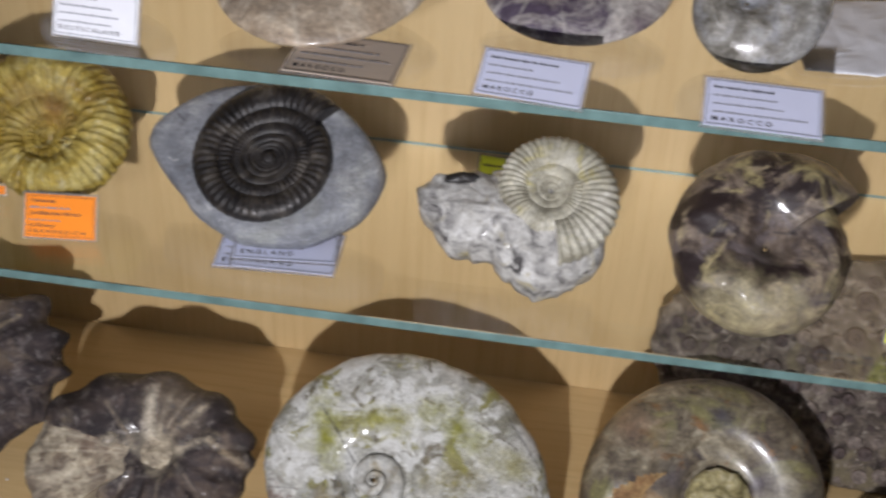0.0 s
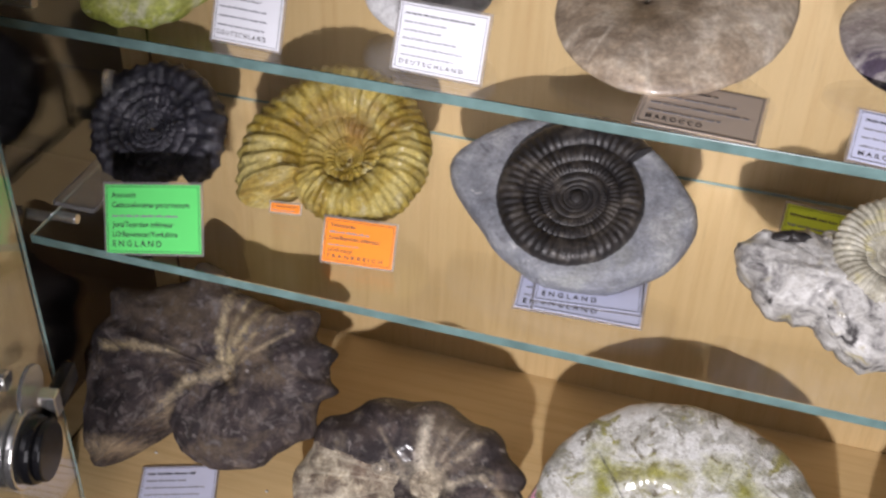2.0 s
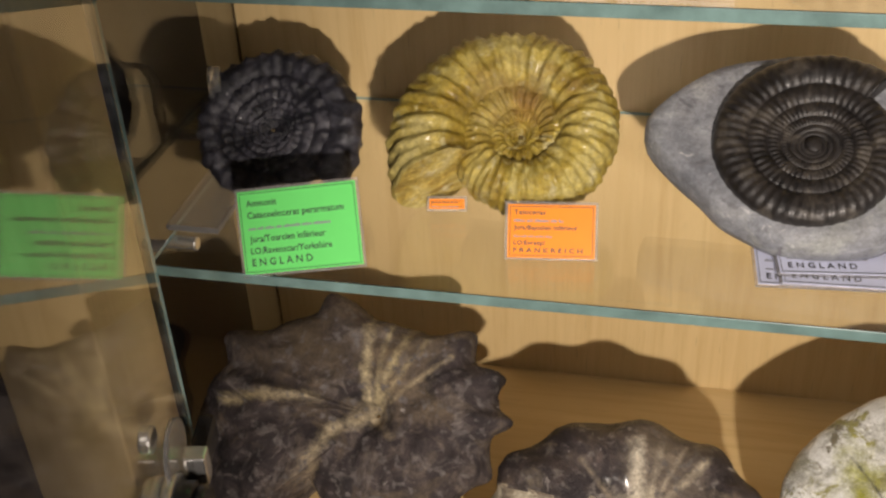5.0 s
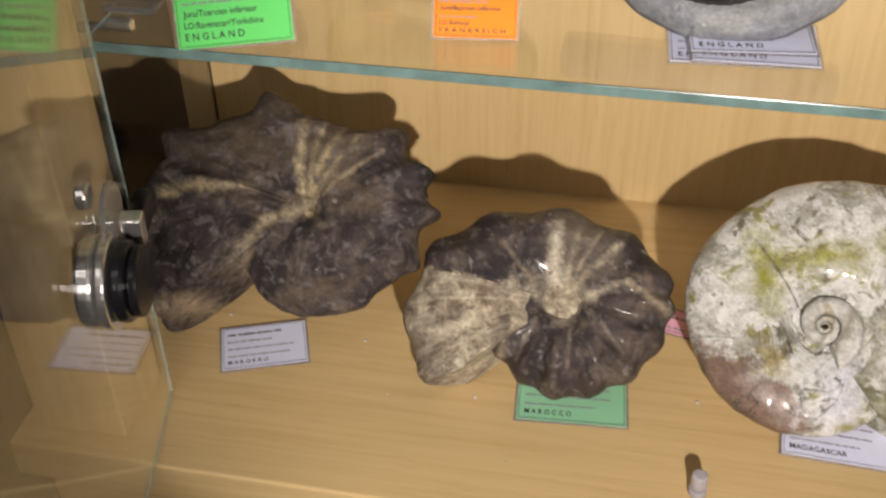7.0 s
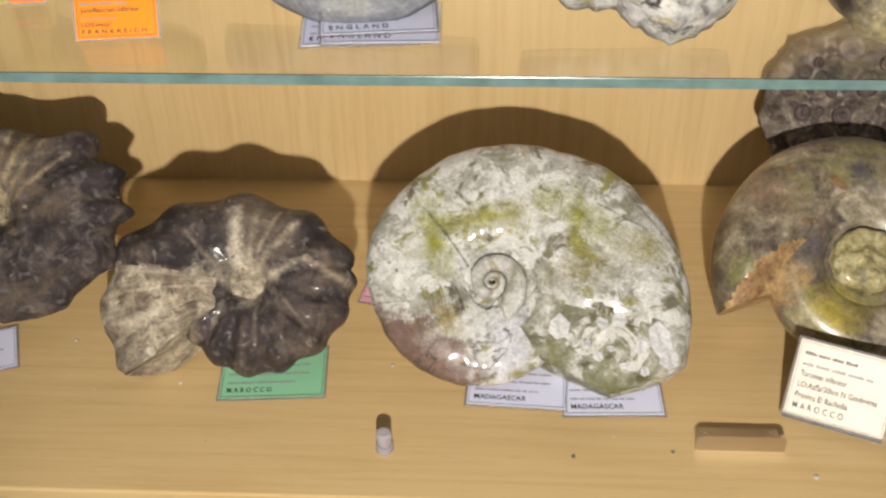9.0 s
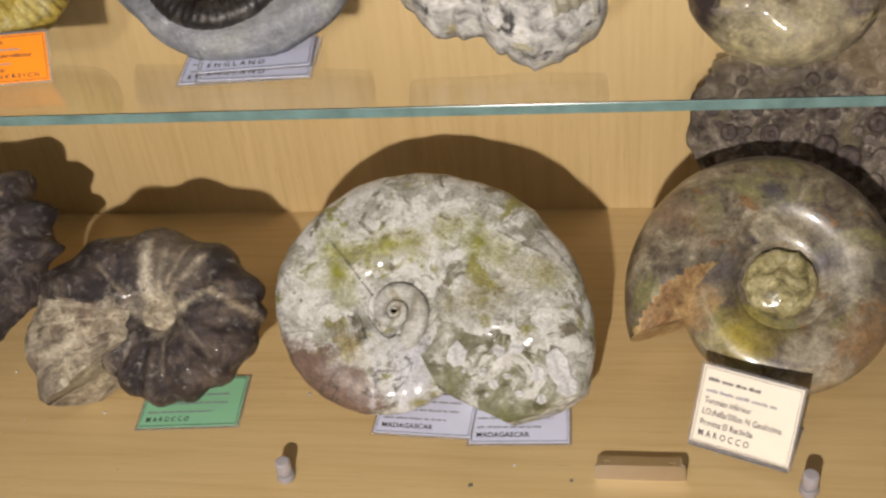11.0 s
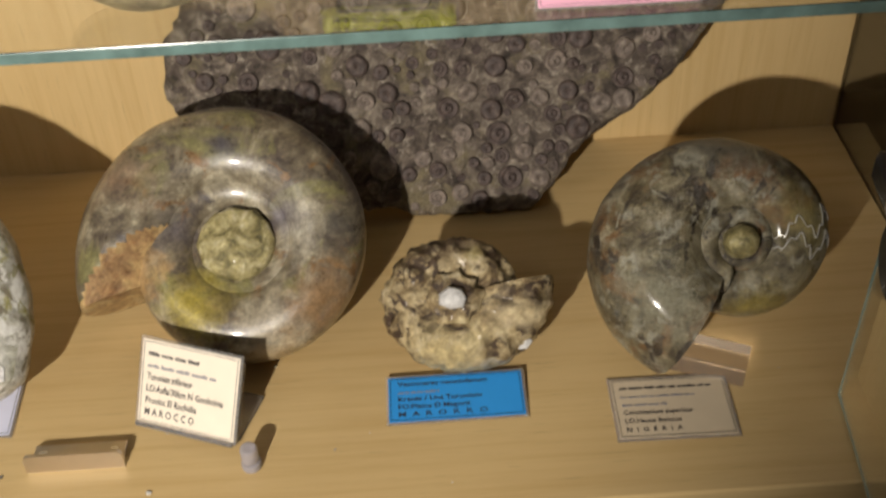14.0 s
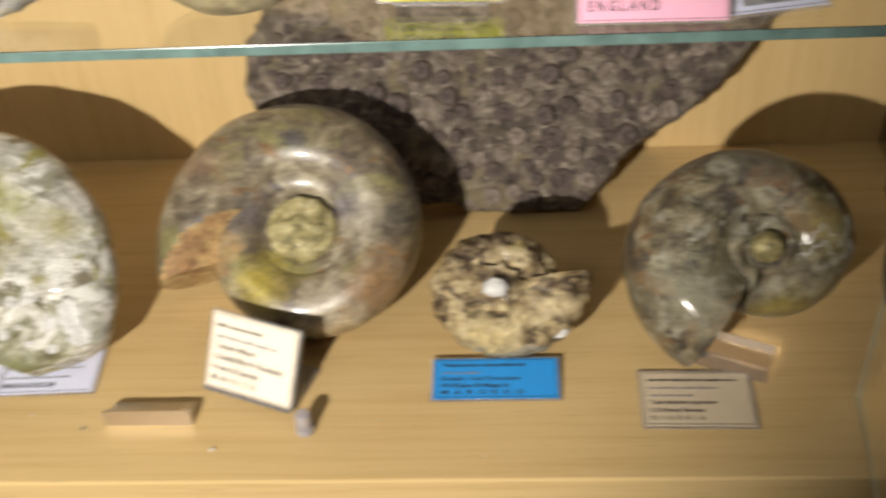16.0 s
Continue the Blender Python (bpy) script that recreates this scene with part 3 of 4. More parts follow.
PEARLIN = stone("grey_green_infill", four((0.12, 0.115, 0.065), (0.20, 0.195, 0.125), (0.30, 0.295, 0.22), (0.50, 0.495, 0.43)), 60, [((0.60, 0.59, 0.55), 48, 0.56, 0.61), ((0.11, 0.10, 0.05), 70, 0.58, 0.66)], 0.45, 0.7, 0.0, None, 140, None,
                [((0.15, 0.155, 0.07), (0.056, -0.056, 0.012), 0.006, 0.015, -6, 2.6), ((0.20, 0.20, 0.10), (0.030, -0.034, 0.012), 0.0, 0.008, 110, 2.0), ((0.60, 0.60, 0.57), (0.084, -0.026, 0.012), 0.0, 0.012, 80, 1.5)])
POLISHED = stone("polished_grey_brown_fossil", four((0.055, 0.043, 0.038), (0.13, 0.106, 0.076), (0.21, 0.18, 0.125), (0.36, 0.325, 0.24)), 52,
                 [((0.20, 0.115, 0.05), 60, 0.61, 0.69), ((0.20, 0.185, 0.085), 30, 0.58, 0.66), ((0.085, 0.070, 0.066), 60, 0.65, 0.73)], 0.30, 0.14, 0.4, None, 170, None,
                 [((0.33, 0.265, 0.05), (-0.018, -0.026, 0.02), 0.002, 0.020), ((0.40, 0.355, 0.27), (0.016, -0.036, 0.02), 0.002, 0.018), ((0.40, 0.375, 0.31), (0.028, 0.006, 0.02), 0.0, 0.012, 80, 2.0), ((0.24, 0.15, 0.075), (0.042, -0.028, 0.02), 0.002, 0.020, 20, 1.5),
                  ((0.075, 0.067, 0.075), (-0.003, 0.042, 0.02), 0.002, 0.010), ((0.13, 0.115, 0.13), (0.022, 0.013, 0.012), 0.0, 0.009, -70, 1.6), ((0.12, 0.105, 0.11), (-0.026, 0.007, 0.012), 0.0, 0.010, 75, 1.4), ((0.22, 0.15, 0.10), (-0.050, 0.030, 0.01), 0.0, 0.020),
                  ((0.09, 0.085, 0.075), (0.046, 0.004, 0.02), 0.0, 0.012), ((0.44, 0.28, 0.12), (-0.046, -0.014, 0.022), 0.003, 0.013, 35, 1.7), ((0.34, 0.24, 0.12), (0.020, -0.062, 0.0), 0.0, 0.020, 10, 1.6)])
POLISHIN = stone("amber_rock", four((0.20, 0.10, 0.04), (0.34, 0.21, 0.095), (0.44, 0.30, 0.13), (0.54, 0.42, 0.23)), 70, (), 0.6, 0.7)
OLIVE = stone("olive_grey_fossil", four((0.045, 0.036, 0.022), (0.125, 0.105, 0.062), (0.20, 0.175, 0.11), (0.33, 0.30, 0.22)), 62,
              [((0.15, 0.082, 0.035), 44, 0.56, 0.67), ((0.040, 0.032, 0.025), 70, 0.57, 0.64), ((0.27, 0.26, 0.205), 90, 0.58, 0.65)], 0.30, 0.75, 0.3, None, 170, None,
              [((0.26, 0.205, 0.055), (0.010, -0.036, 0.02), 0.004, 0.020, 10, 1.5), ((0.20, 0.19, 0.13), (-0.038, -0.02, 0.02), 0.002, 0.022), ((0.20, 0.165, 0.06), (0.028, 0.006, 0.02), 0.0, 0.020), ((0.17, 0.165, 0.14), (0.0, 0.040, 0.02), 0.0, 0.016, 0, 1.8)])
BROWNCREAM = stone("brown_cream_rough_fossil", four((0.075, 0.045, 0.022), (0.26, 0.19, 0.095), (0.46, 0.37, 0.21), (0.60, 0.52, 0.35)), 85, [((0.055, 0.033, 0.02), 95, 0.56, 0.62)], 0.5, 1.0, 0.1, None, 140, None,
                   [((0.085, 0.052, 0.028), (0.0, 0.028, 0.02), 0.004, 0.018, 0, 2.0), ((0.56, 0.46, 0.28), (0.022, -0.010, 0.02), 0.002, 0.010, -5, 2.0), ((0.50, 0.41, 0.21), (-0.008, -0.026, 0.02), 0.004, 0.016, 10, 1.6), ((0.46, 0.38, 0.14), (0.008, 0.018, 0.02), 0.0, 0.005)])
BLACKSHELL = stone("black_fossil", four((0.008, 0.008, 0.011), (0.017, 0.017, 0.023), (0.031, 0.030, 0.040), (0.08, 0.078, 0.092)), 80, (), 0.42, 0.6, 0.1)
GOLD = stone("golden_yellow_fossil", four((0.15, 0.095, 0.010), (0.29, 0.20, 0.020), (0.40, 0.30, 0.048), (0.56, 0.48, 0.18)), 50, [((0.43, 0.34, 0.09), 38, 0.54, 0.66), ((0.52, 0.45, 0.22), 90, 0.60, 0.68)], 0.42, 1.0, 0.12,
             None, 140, None, [((0.46, 0.38, 0.13), (-0.044, -0.020, 0.02), 0.004, 0.020), ((0.24, 0.14, 0.03), (0.0, 0.014, 0.02), 0.002, 0.014, 0, 1.8), ((0.54, 0.50, 0.38), (-0.014, -0.032, 0.02), 0.0, 0.006)])
GOLDMOUTH = stone("pale_yellow_broken_face", four((0.26, 0.17, 0.03), (0.40, 0.29, 0.06), (0.48, 0.38, 0.11), (0.58, 0.50, 0.25)), 60, [((0.54, 0.48, 0.28), 70, 0.60, 0.68)], 0.5, 0.8)
GREYROCK = stone("blue_grey_limestone", four((0.17, 0.18, 0.205), (0.22, 0.23, 0.255), (0.265, 0.275, 0.30), (0.34, 0.345, 0.355)), 30, [((0.30, 0.31, 0.30), 22, 0.56, 0.68), ((0.46, 0.46, 0.47), 130, 0.66, 0.72), ((0.15, 0.15, 0.17), 70, 0.64, 0.72)], 0.58, 0.5)
JET = stone("glossy_black_shell", four((0.007, 0.006, 0.006), (0.015, 0.013, 0.013), (0.027, 0.023, 0.021), (0.075, 0.066, 0.056)), 80, (), 0.42, 0.3, 0.08)
CHALK = stone("white_grey_rock", four((0.17, 0.16, 0.16), (0.44, 0.43, 0.41), (0.60, 0.59, 0.56), (0.72, 0.71, 0.68)), 90, [((0.42, 0.36, 0.16), 50, 0.60, 0.72), ((0.06, 0.055, 0.055), 60, 0.62, 0.68)], 0.45, 1.0, 0.15)
PALESHELL = stone("pale_yellow_grey_shell", four((0.24, 0.22, 0.16), (0.37, 0.35, 0.27), (0.47, 0.45, 0.36), (0.56, 0.54, 0.46)), 60, [((0.46, 0.40, 0.11), 34, 0.60, 0.72)], 0.45, 0.4)
PURPLE = stone("brown_violet_polished_fossil", four((0.034, 0.024, 0.020), (0.115, 0.086, 0.066), (0.22, 0.175, 0.135), (0.42, 0.35, 0.22)), 44,
               [((0.16, 0.135, 0.135), 34, 0.52, 0.62), ((0.030, 0.020, 0.020), 38, 0.53, 0.61), ((0.40, 0.34, 0.17), 30, 0.58, 0.68)], 0.34, 0.5, 0.25, None, 150, None, [((0.40, 0.35, 0.20), (-0.005, -0.034, 0.02), 0.0, 0.022, 0, 1.6)])
TAUPE = stone("taupe_disc_fossil", four((0.24, 0.18, 0.12), (0.36, 0.29, 0.21), (0.45, 0.38, 0.29), (0.56, 0.50, 0.41)), 30, [((0.20, 0.155, 0.11), 24, 0.55, 0.7)], 0.4, 0.3, 0.15,
              None, 150, ((0.46, 0.41, 0.33), 9, 0.54, 0.80))
VIOLET = stone("grey_violet_disc_fossil", four((0.14, 0.11, 0.13), (0.29, 0.26, 0.25), (0.42, 0.39, 0.37), (0.56, 0.54, 0.51)), 26, [((0.09, 0.07, 0.105), 24, 0.58, 0.66)], 0.32, 0.3, 0.25,
               None, 150, ((0.46, 0.44, 0.41), 9, 0.54, 0.80))
SILVER = stone("grey_polished_fossil", four((0.11, 0.10, 0.08), (0.21, 0.20, 0.175), (0.30, 0.29, 0.27), (0.42, 0.42, 0.41)), 60, [((0.36, 0.37, 0.40), 30, 0.54, 0.66)], 0.18, 0.14, 0.7)
LIME = stone("lime_yellow_fossil", four((0.20, 0.24, 0.03), (0.40, 0.44, 0.08), (0.50, 0.53, 0.14), (0.62, 0.63, 0.34)), 46, [((0.62, 0.62, 0.42), 50, 0.58, 0.68)], 0.5, 0.6)
WHITESHELL = stone("chalk_white_fossil", four((0.40, 0.40, 0.40), (0.54, 0.54, 0.54), (0.64, 0.64, 0.64), (0.74, 0.74, 0.73)), 34, (), 0.55, 0.45)
CRINOID = stone("dark_grey_brown_slab", four((0.034, 0.025, 0.020), (0.095, 0.074, 0.060), (0.16, 0.13, 0.105), (0.30, 0.26, 0.21)), 110, [((0.18, 0.15, 0.09), 40, 0.58, 0.69), ((0.34, 0.30, 0.25), 170, 0.62, 0.69)], 0.65, 1.0, 0.0, None, 220)
CRINPALE = stone("pale_grey_brown_crinoid_disc", four((0.09, 0.07, 0.058), (0.165, 0.132, 0.112), (0.23, 0.19, 0.16), (0.33, 0.285, 0.23)), 110, (), 0.6, 0.7)
CRINDISC = stone("brown_grey_crinoid_disc", four((0.030, 0.021, 0.019), (0.070, 0.050, 0.045), (0.10, 0.074, 0.066), (0.17, 0.138, 0.112)), 110, (), 0.55, 0.6)
def ammonite(bm, mats, m, z, label, scale=1.0, squash=1.0, torn="broken stone flank of the shell"):
    """A loose ammonite: its coil, the broken face at its mouth and, with a third material, a broken part of its flank."""
    bmesh.ops.scale(bm, verts=bm.verts, vec=(scale, scale * squash, scale))
    ob = thing("ammonite", m, label, "fossil", "ammonites in the cabinet")
    for index, (name, note) in enumerate((("shell", ""), ("mouth", "broken stone mouth of the shell"), ("broken_edge", torn))[:len(mats)]):
        piece = bm.copy()
        bmesh.ops.delete(piece, geom=[f for f in piece.faces if f.material_index != index], context="FACES")
        for f in piece.faces:
            f.material_index = 0
        part(name, piece, mats[index], ob, note, None, True)
    bm.free()
    rest(ob, z)
    return ob


def bell(x, wide):
    return math.exp(-(x / wide) ** 2)


def spiny(p, th, rad):
    """A few tall spines on the outer edge, a flattened crown, and a sunken chamber before the mouth."""
    outer = bell(rad - 1.0, 0.55)
    for at, wide, high in ((-45, 8, 0.05), (-75, 8, 0.15), (-119, 8, 0.22), (-169, 7, 0.20), (-194, 6, 0.15), (-221, 6, 0.13), (-246, 6, 0.09)):
        p = p * (1 + high * bell(th - at, wide) * outer)
    if p.y > 0:
        p.y *= 0.69 - 0.04 * bell(p.x, 0.03)
    elif th < -200:
        p.y *= 1.14
    if p.z > 0:
        lump = noise.noise(p * 90) + 0.6 * noise.noise(p * 210)
        low = min(1.0, max(0.0, (th + 50 + 4 * noise.noise(p * 60)) / 5)) * min(1.0, max(0.0, (1.05 - abs(rad)) / 0.25))
        p.z += 0.0024 * lump - 0.009 * low + 0.004 * bell(th + 54, 5) * bell(rad, 0.8)
    return p


def ribbed(p, th, rad):
    """Soft waves on the outer whorl, strong ribs with knobs on the inner one."""
    inner = min(1.0, max(0.0, (-th - 205) / 30))
    w = 0.5 + 0.5 * math.cos(math.radians(th) * (15 if inner else 11))
    outer = max(0.0, rad + 0.5)
    p = p * (1 + (0.046 - 0.004 * inner) * (w - 0.5) * outer)
    if p.z > 0:
        p.z *= 1 + (0.05 + 0.22 * inner) * (w - 0.5) * min(1.0, outer)
        p.z += 0.0035 * inner * w ** 4 * bell(rad - 0.62, 0.22)
    if p.y > 0:
        p.y *= 0.74
    elif th > -60 and p.y < -0.040:
        p.y = -0.040 + (p.y + 0.040) * 0.35
    if th > -53 and p.z > 0:
        p.z += -0.0022 + 0.0022 * noise.noise(p * 110) + 0.0012 * noise.noise(p * 260) - 0.004 * (th + 53) / 53
    return p


def wedge(th, rad, p):
    return (th + 34 * (0.62 - 0.62 * rad)) / 34 if p.z > 0 else -1


def slanted(p, th, rad):
    """The last part of the whorl broken off at a slant."""
    k = wedge(th, rad, p)
    if k > 0:
        p.z *= 1 - 0.95 * min(1.0, k)
        p.z += 0.0014 * noise.noise(p * 160)
    return p


def chipped(p, th, rad):
    """The last part of the whorl worn down to its stone filling, its end broken off straight."""
    if th > -75 and p.x > 0 and p.y < -0.036:
        p.y = -0.036 + (p.y + 0.036) * 0.28
    if p.y < 0:
        p.y *= 1.10
    if th > -46 + 4 * noise.noise(p * 70) and p.z > 0:
        p.z += -0.0016 + 0.0012 * noise.noise(p * 140) + 0.0008 * noise.noise(p * 330)
    return p


def golden(p, th, rad):
    """Strong short ribs near the middle that split into fine ones over the edge."""
    t = math.radians(th)
    fine = 0.5 + 0.5 * math.cos(50 * t + 1.5 * rad)
    strong = (0.5 + 0.5 * math.cos(25 * t)) ** 1.5
    p = p * (1 + 0.022 * (fine - 0.5) * max(0.0, rad + 0.2))
    if p.z > 0:
        p.z *= 1 + 0.07 * (fine - 0.5) * max(0.0, rad + 0.3) + 0.17 * (strong - 0.4) * bell(rad + 0.45, 0.40)
    return p


R_ = math.radians
# bottom board
men = ammonite(shell(0.097, 2.25, 0.08, 0.62, 3.0, 1, R_(230), power=2.3, rough=0.0022, grain=70, seed=1, steps=190, ring=48, shape=spiny, broken=lambda th, rad, p: th > -50 and p.z > 0),
               [SPIKY, SPIKY, SPIKY], pose(-0.3668, -0.1175, 0.05, 40.7, 0, -4), 0.0, "large dark grey-brown ammonite with spiny ribs and cream streaks", 1.0, 1.0, "sunken dark chamber with a cream rim")
mar = ammonite(shell(0.0775, 2.06, 0.12, 0.74, 3.2, 1, R_(225), power=2.2, rough=0.0014, grain=70, seed=2, steps=190, ring=48, shape=ribbed, broken=lambda th, rad, p: th > -52 + 5 * noise.noise(p * 70) and p.z > 0),
               [DARKBROWN, CREAMROCK, CREAMROCK], pose(-0.2355, -0.1530, 0.036, 38, 0, -3), 0.0, "dark brown ribbed ammonite with a cream broken mouth", 1.02, 1.0, "cream broken stone face")
mad = ammonite(shell(0.1022, 2.4, 0.20, 0.44, 4.5, -1, R_(-58), power=2.4, rough=0.0010, grain=45, seed=3, steps=150, ring=44, mouth=0.02, ribs=30, amp=0.012, shape=chipped,
                     broken=lambda th, rad, p: th > -44 + 7 * noise.noise(p * 70) and p.z > 0 and rad < 0.93),
               [PEARL, PEARLIN, PEARLIN], pose(-0.1168, -0.1485, 0.034, 40.1, 0, 0), 0.0, "big white and green mottled pearly ammonite", 1.075, 0.91, "grey-green broken stone with white shell plates")
esc = ammonite(shell(0.0750, 1.58, 0.36, 1.02, 4.6, 1, R_(200), power=2.2, rough=0.0006, grain=25, seed=4, steps=150, ring=44, mouth=0.0, shape=slanted, broken=lambda th, rad, p: wedge(th, rad, p) > 0),
               [POLISHED, POLISHIN, POLISHIN], pose(0.0672, -0.1225, 0.05, 38.3, 0, 0), 0.0, "large polished grey-brown ammonite with an amber broken mouth", 1.0, 1.02, "slanted amber break")
vas = ammonite(shell(0.0455, 1.55, 0.10, 1.0, 3.4, 1, R_(10), power=2.0, rough=0.0028, grain=150, seed=5, steps=120, ring=36, ribs=11, amp=0.03),
         [BROWNCREAM, CREAMROCK], pose(0.1652, -0.1534, 0.03, 40.5, 0, 0), 0.0, "small rough brown and cream ammonite", 0.931, 0.883)
nig = ammonite(shell(0.0675, 2.1, 0.16, 1.1, 3.4, 1, R_(240), power=2.1, rough=0.0008, grain=40, seed=6, steps=110, ring=40, mouth=0.02),
         [OLIVE, OLIVE], pose(0.2833, -0.1532, 0.05, 46, 0, 0), 0.0, "glossy olive-grey smooth ammonite on a clear block", 1.025, 0.903)

part("core", rock([(0.0095 * math.cos(i * 0.571), 0.0085 * math.sin(i * 0.571)) for i in range(11)], 0.009, 7, 0.0024, None, 0.002, 0.2, 210), CREAMROCK, mar, "cream knobbly middle", pose(0, 0.001, 0.0045), True)
part("lump", rock([(0.0062 * math.cos(i * 0.785), 0.0046 * math.sin(i * 0.785)) for i in range(8)], 0.009, 8, 0.0020, None, 0.002, 0.3, 240), DARKBROWN, mar, "dark knob beside the broken face", pose(-0.0250, 0.0035, 0.0150, 8, -8, 30), True)
bpy.context.view_layer.update()
pearl_break = [o for o in mad.children if o.name.startswith("broken_edge")][0]
flake_rng = random.Random(21)
FLAKES = [(0.0315, -0.0225, 0.0066), (0.079, -0.026, 0.0080), (0.084, -0.036, 0.0062), (0.070, -0.030, 0.0040), (0.052, -0.020, 0.0036), (0.060, -0.018, 0.0042), (0.045, -0.030, 0.0020), (0.050, -0.036, 0.0024), (0.056, -0.032, 0.0018),
          (0.040, -0.036, 0.0016), (0.062, -0.040, 0.0022), (0.072, -0.042, 0.0026), (0.047, -0.041, 0.0014), (0.036, -0.030, 0.0014)]
for u, v, r in FLAKES:
    hit, place, slope, _ = pearl_break.ray_cast(Vector((u, v, 0.1)), Vector((0, 0, -1)))
    if hit:
        edge = [(r * flake_rng.uniform(0.75, 1.2) * math.cos(i * 1.05), r * flake_rng.uniform(0.6, 1.1) * math.sin(i * 1.05)) for i in range(6)]
        part("flake", rock(edge, 0.0011, 6, 0.0003, None, 0.0015, 0.1, 200), WHITESHELL, mad, "white shell flake", Matrix.Translation(place) @ slope.to_track_quat("Z", "Y").to_matrix().to_4x4(), True)
INNER = stone("pearly_inner_coil", four((0.30, 0.29, 0.24), (0.42, 0.41, 0.37), (0.50, 0.50, 0.47), (0.58, 0.58, 0.56)), 60, [((0.30, 0.27, 0.20), 70, 0.58, 0.68)], 0.5, 0.7, 0.0)
part("inner_coil", shell(0.0205, 2.6, 0.40, 0.9, 2.6, -1, R_(-70), power=2.0, seed=3, steps=80, ring=24, rough=0.0005, grain=160), INNER, mad, "pearly white inner coil", pose(0, 0, 0.0080), True)
part("core", rock([(0.013 * math.cos(i * 0.698), 0.012 * math.sin(i * 0.698)) for i in range(9)], 0.016, 9, 0.0026, None, 0.0025, 0.2, 140), BROWNCREAM, vas, "rough cream stone in the middle", pose(-0.002, -0.002, 0.008), True)
part("crystal", rock([(0.0065 * math.cos(i * 0.898), 0.005 * math.sin(i * 0.898)) for i in range(7)], 0.010, 5, 0.0012, None, 0.003, 0.2, 200), WHITESHELL, vas, "white crystal in the middle", pose(-0.003, -0.002, 0.017, 10), True)
part("chip", rock([(0.005 * math.cos(i * 1.047), 0.0035 * math.sin(i * 1.047)) for i in range(6)], 0.004, 6, 0.0008, None, 0.003, 0.2, 200), WHITESHELL, vas, "white chip at the rim", pose(0.026, -0.022, 0.004), True)
CORE = stone("yellowish_core", four((0.10, 0.09, 0.04), (0.26, 0.22, 0.09), (0.40, 0.35, 0.17), (0.55, 0.50, 0.33)), 120, (), 0.4, 0.8, 0.2)
part("core", rock([(0.0175 * math.cos(i * 0.524), 0.0165 * math.sin(i * 0.524)) for i in range(12)], 0.016, 2, 0.0012, None, 0.003, 0.25, 120), CORE, esc, "yellowish stone core", pose(0.0005, 0, 0.006), True)
part("core", rock([(0.0072 * math.cos(i * 0.524), 0.0070 * math.sin(i * 0.524)) for i in range(12)], 0.016, 3, 0.0005, None, 0.003, 0.3, 120), CORE, nig, "yellowish stone core", pose(0, 0, 0.0155), True)
part("inner_coil", shell(0.0225, 1.9, 0.42, 0.9, 3.0, 1, R_(250), power=2.0, seed=6, steps=80, ring=24, rough=0.0004, grain=120), OLIVE, nig, "raised olive inner coil", pose(0, 0, 0.0155), True)


def on_shell(th, ph, R, W, D, S, power, start):
    """A point of a coil's upper flank, by its turn and its angle round the whorl."""
    ro = R * W ** (th / (2 * math.pi))
    c, a = ro * (1 + D) / 2, ro * (1 - D) / 2
    rad = math.copysign(abs(math.cos(ph)) ** (2 / power), math.cos(ph))
    return Vector(((c + a * rad) * math.cos(start + th), (c + a * rad) * math.sin(start + th), a * S * abs(math.sin(ph)) ** (2 / power)))


def suture(turn, parent):
    """A fine zigzag line across the flank."""
    bm = bmesh.new()
    rowz = []
    for i in range(90):
        f = i / 89
        ph = math.radians(28 + 105 * f)
        th = turn + 0.16 * math.sin(f * 13) + 0.06 * math.sin(f * 47)
        p = on_shell(th, ph, 0.0675 * 1.025, 2.1, 0.16, 1.1, 2.1, R_(240)) * 1.004
        q = on_shell(th + 0.018, ph + 0.012, 0.0675 * 1.025, 2.1, 0.16, 1.1, 2.1, R_(240)) * 1.004
        rowz.append([bm.verts.new(v + Vector((0, 0, h))) for v, h in ((p, 0.0012), (q, 0.0012), (q, -0.0006), (p, -0.0006))])
    for a, b in zip(rowz, rowz[1:]):
        for j in range(4):
            bm.faces.new((a[j], a[(j + 1) % 4], b[(j + 1) % 4], b[j]))
    for v in bm.verts:
        v.co.y *= 0.902
    part("suture_line", bm, SUTURE, parent, "silvery zigzag suture line")


suture(R_(-247), nig)
suture(R_(-229), nig)

# middle shelf
ammonite(shell(0.0455, 1.36, 0.62, 1.1, 10.0, -1, R_(-40), ribs=30, amp=0.10, knobs=30, knob=0.10, rough=0.0016, grain=120, seed=7, steps=180, ring=26),
         [BLACKSHELL, BLACKSHELL], pose(-0.4120, -0.0915, 0.21, 44.5, 0, 0), LOW, "black knobbly ribbed ammonite on a clear stand", 0.941, 0.965)
ammonite(shell(0.0575, 1.90, 0.36, 1.15, 5.5, 1, R_(214), rough=0.0014, grain=130, seed=8, steps=330, ring=36, shape=golden),
         [GOLD, GOLDMOUTH], pose(-0.2995, -0.0940, 0.2, 35.6, 0, 0), LOW, "golden yellow thick-ribbed ammonite on the glass shelf", 1.025, 0.992)


def rounded(points, times=2):
    """A closed outline with its corners cut round."""
    for _ in range(times):
        points = [(a[0] * k + b[0] * (1 - k), a[1] * k + b[1] * (1 - k)) for a, b in zip(points, points[1:] + points[:1]) for k in (0.75, 0.25)]
    return points


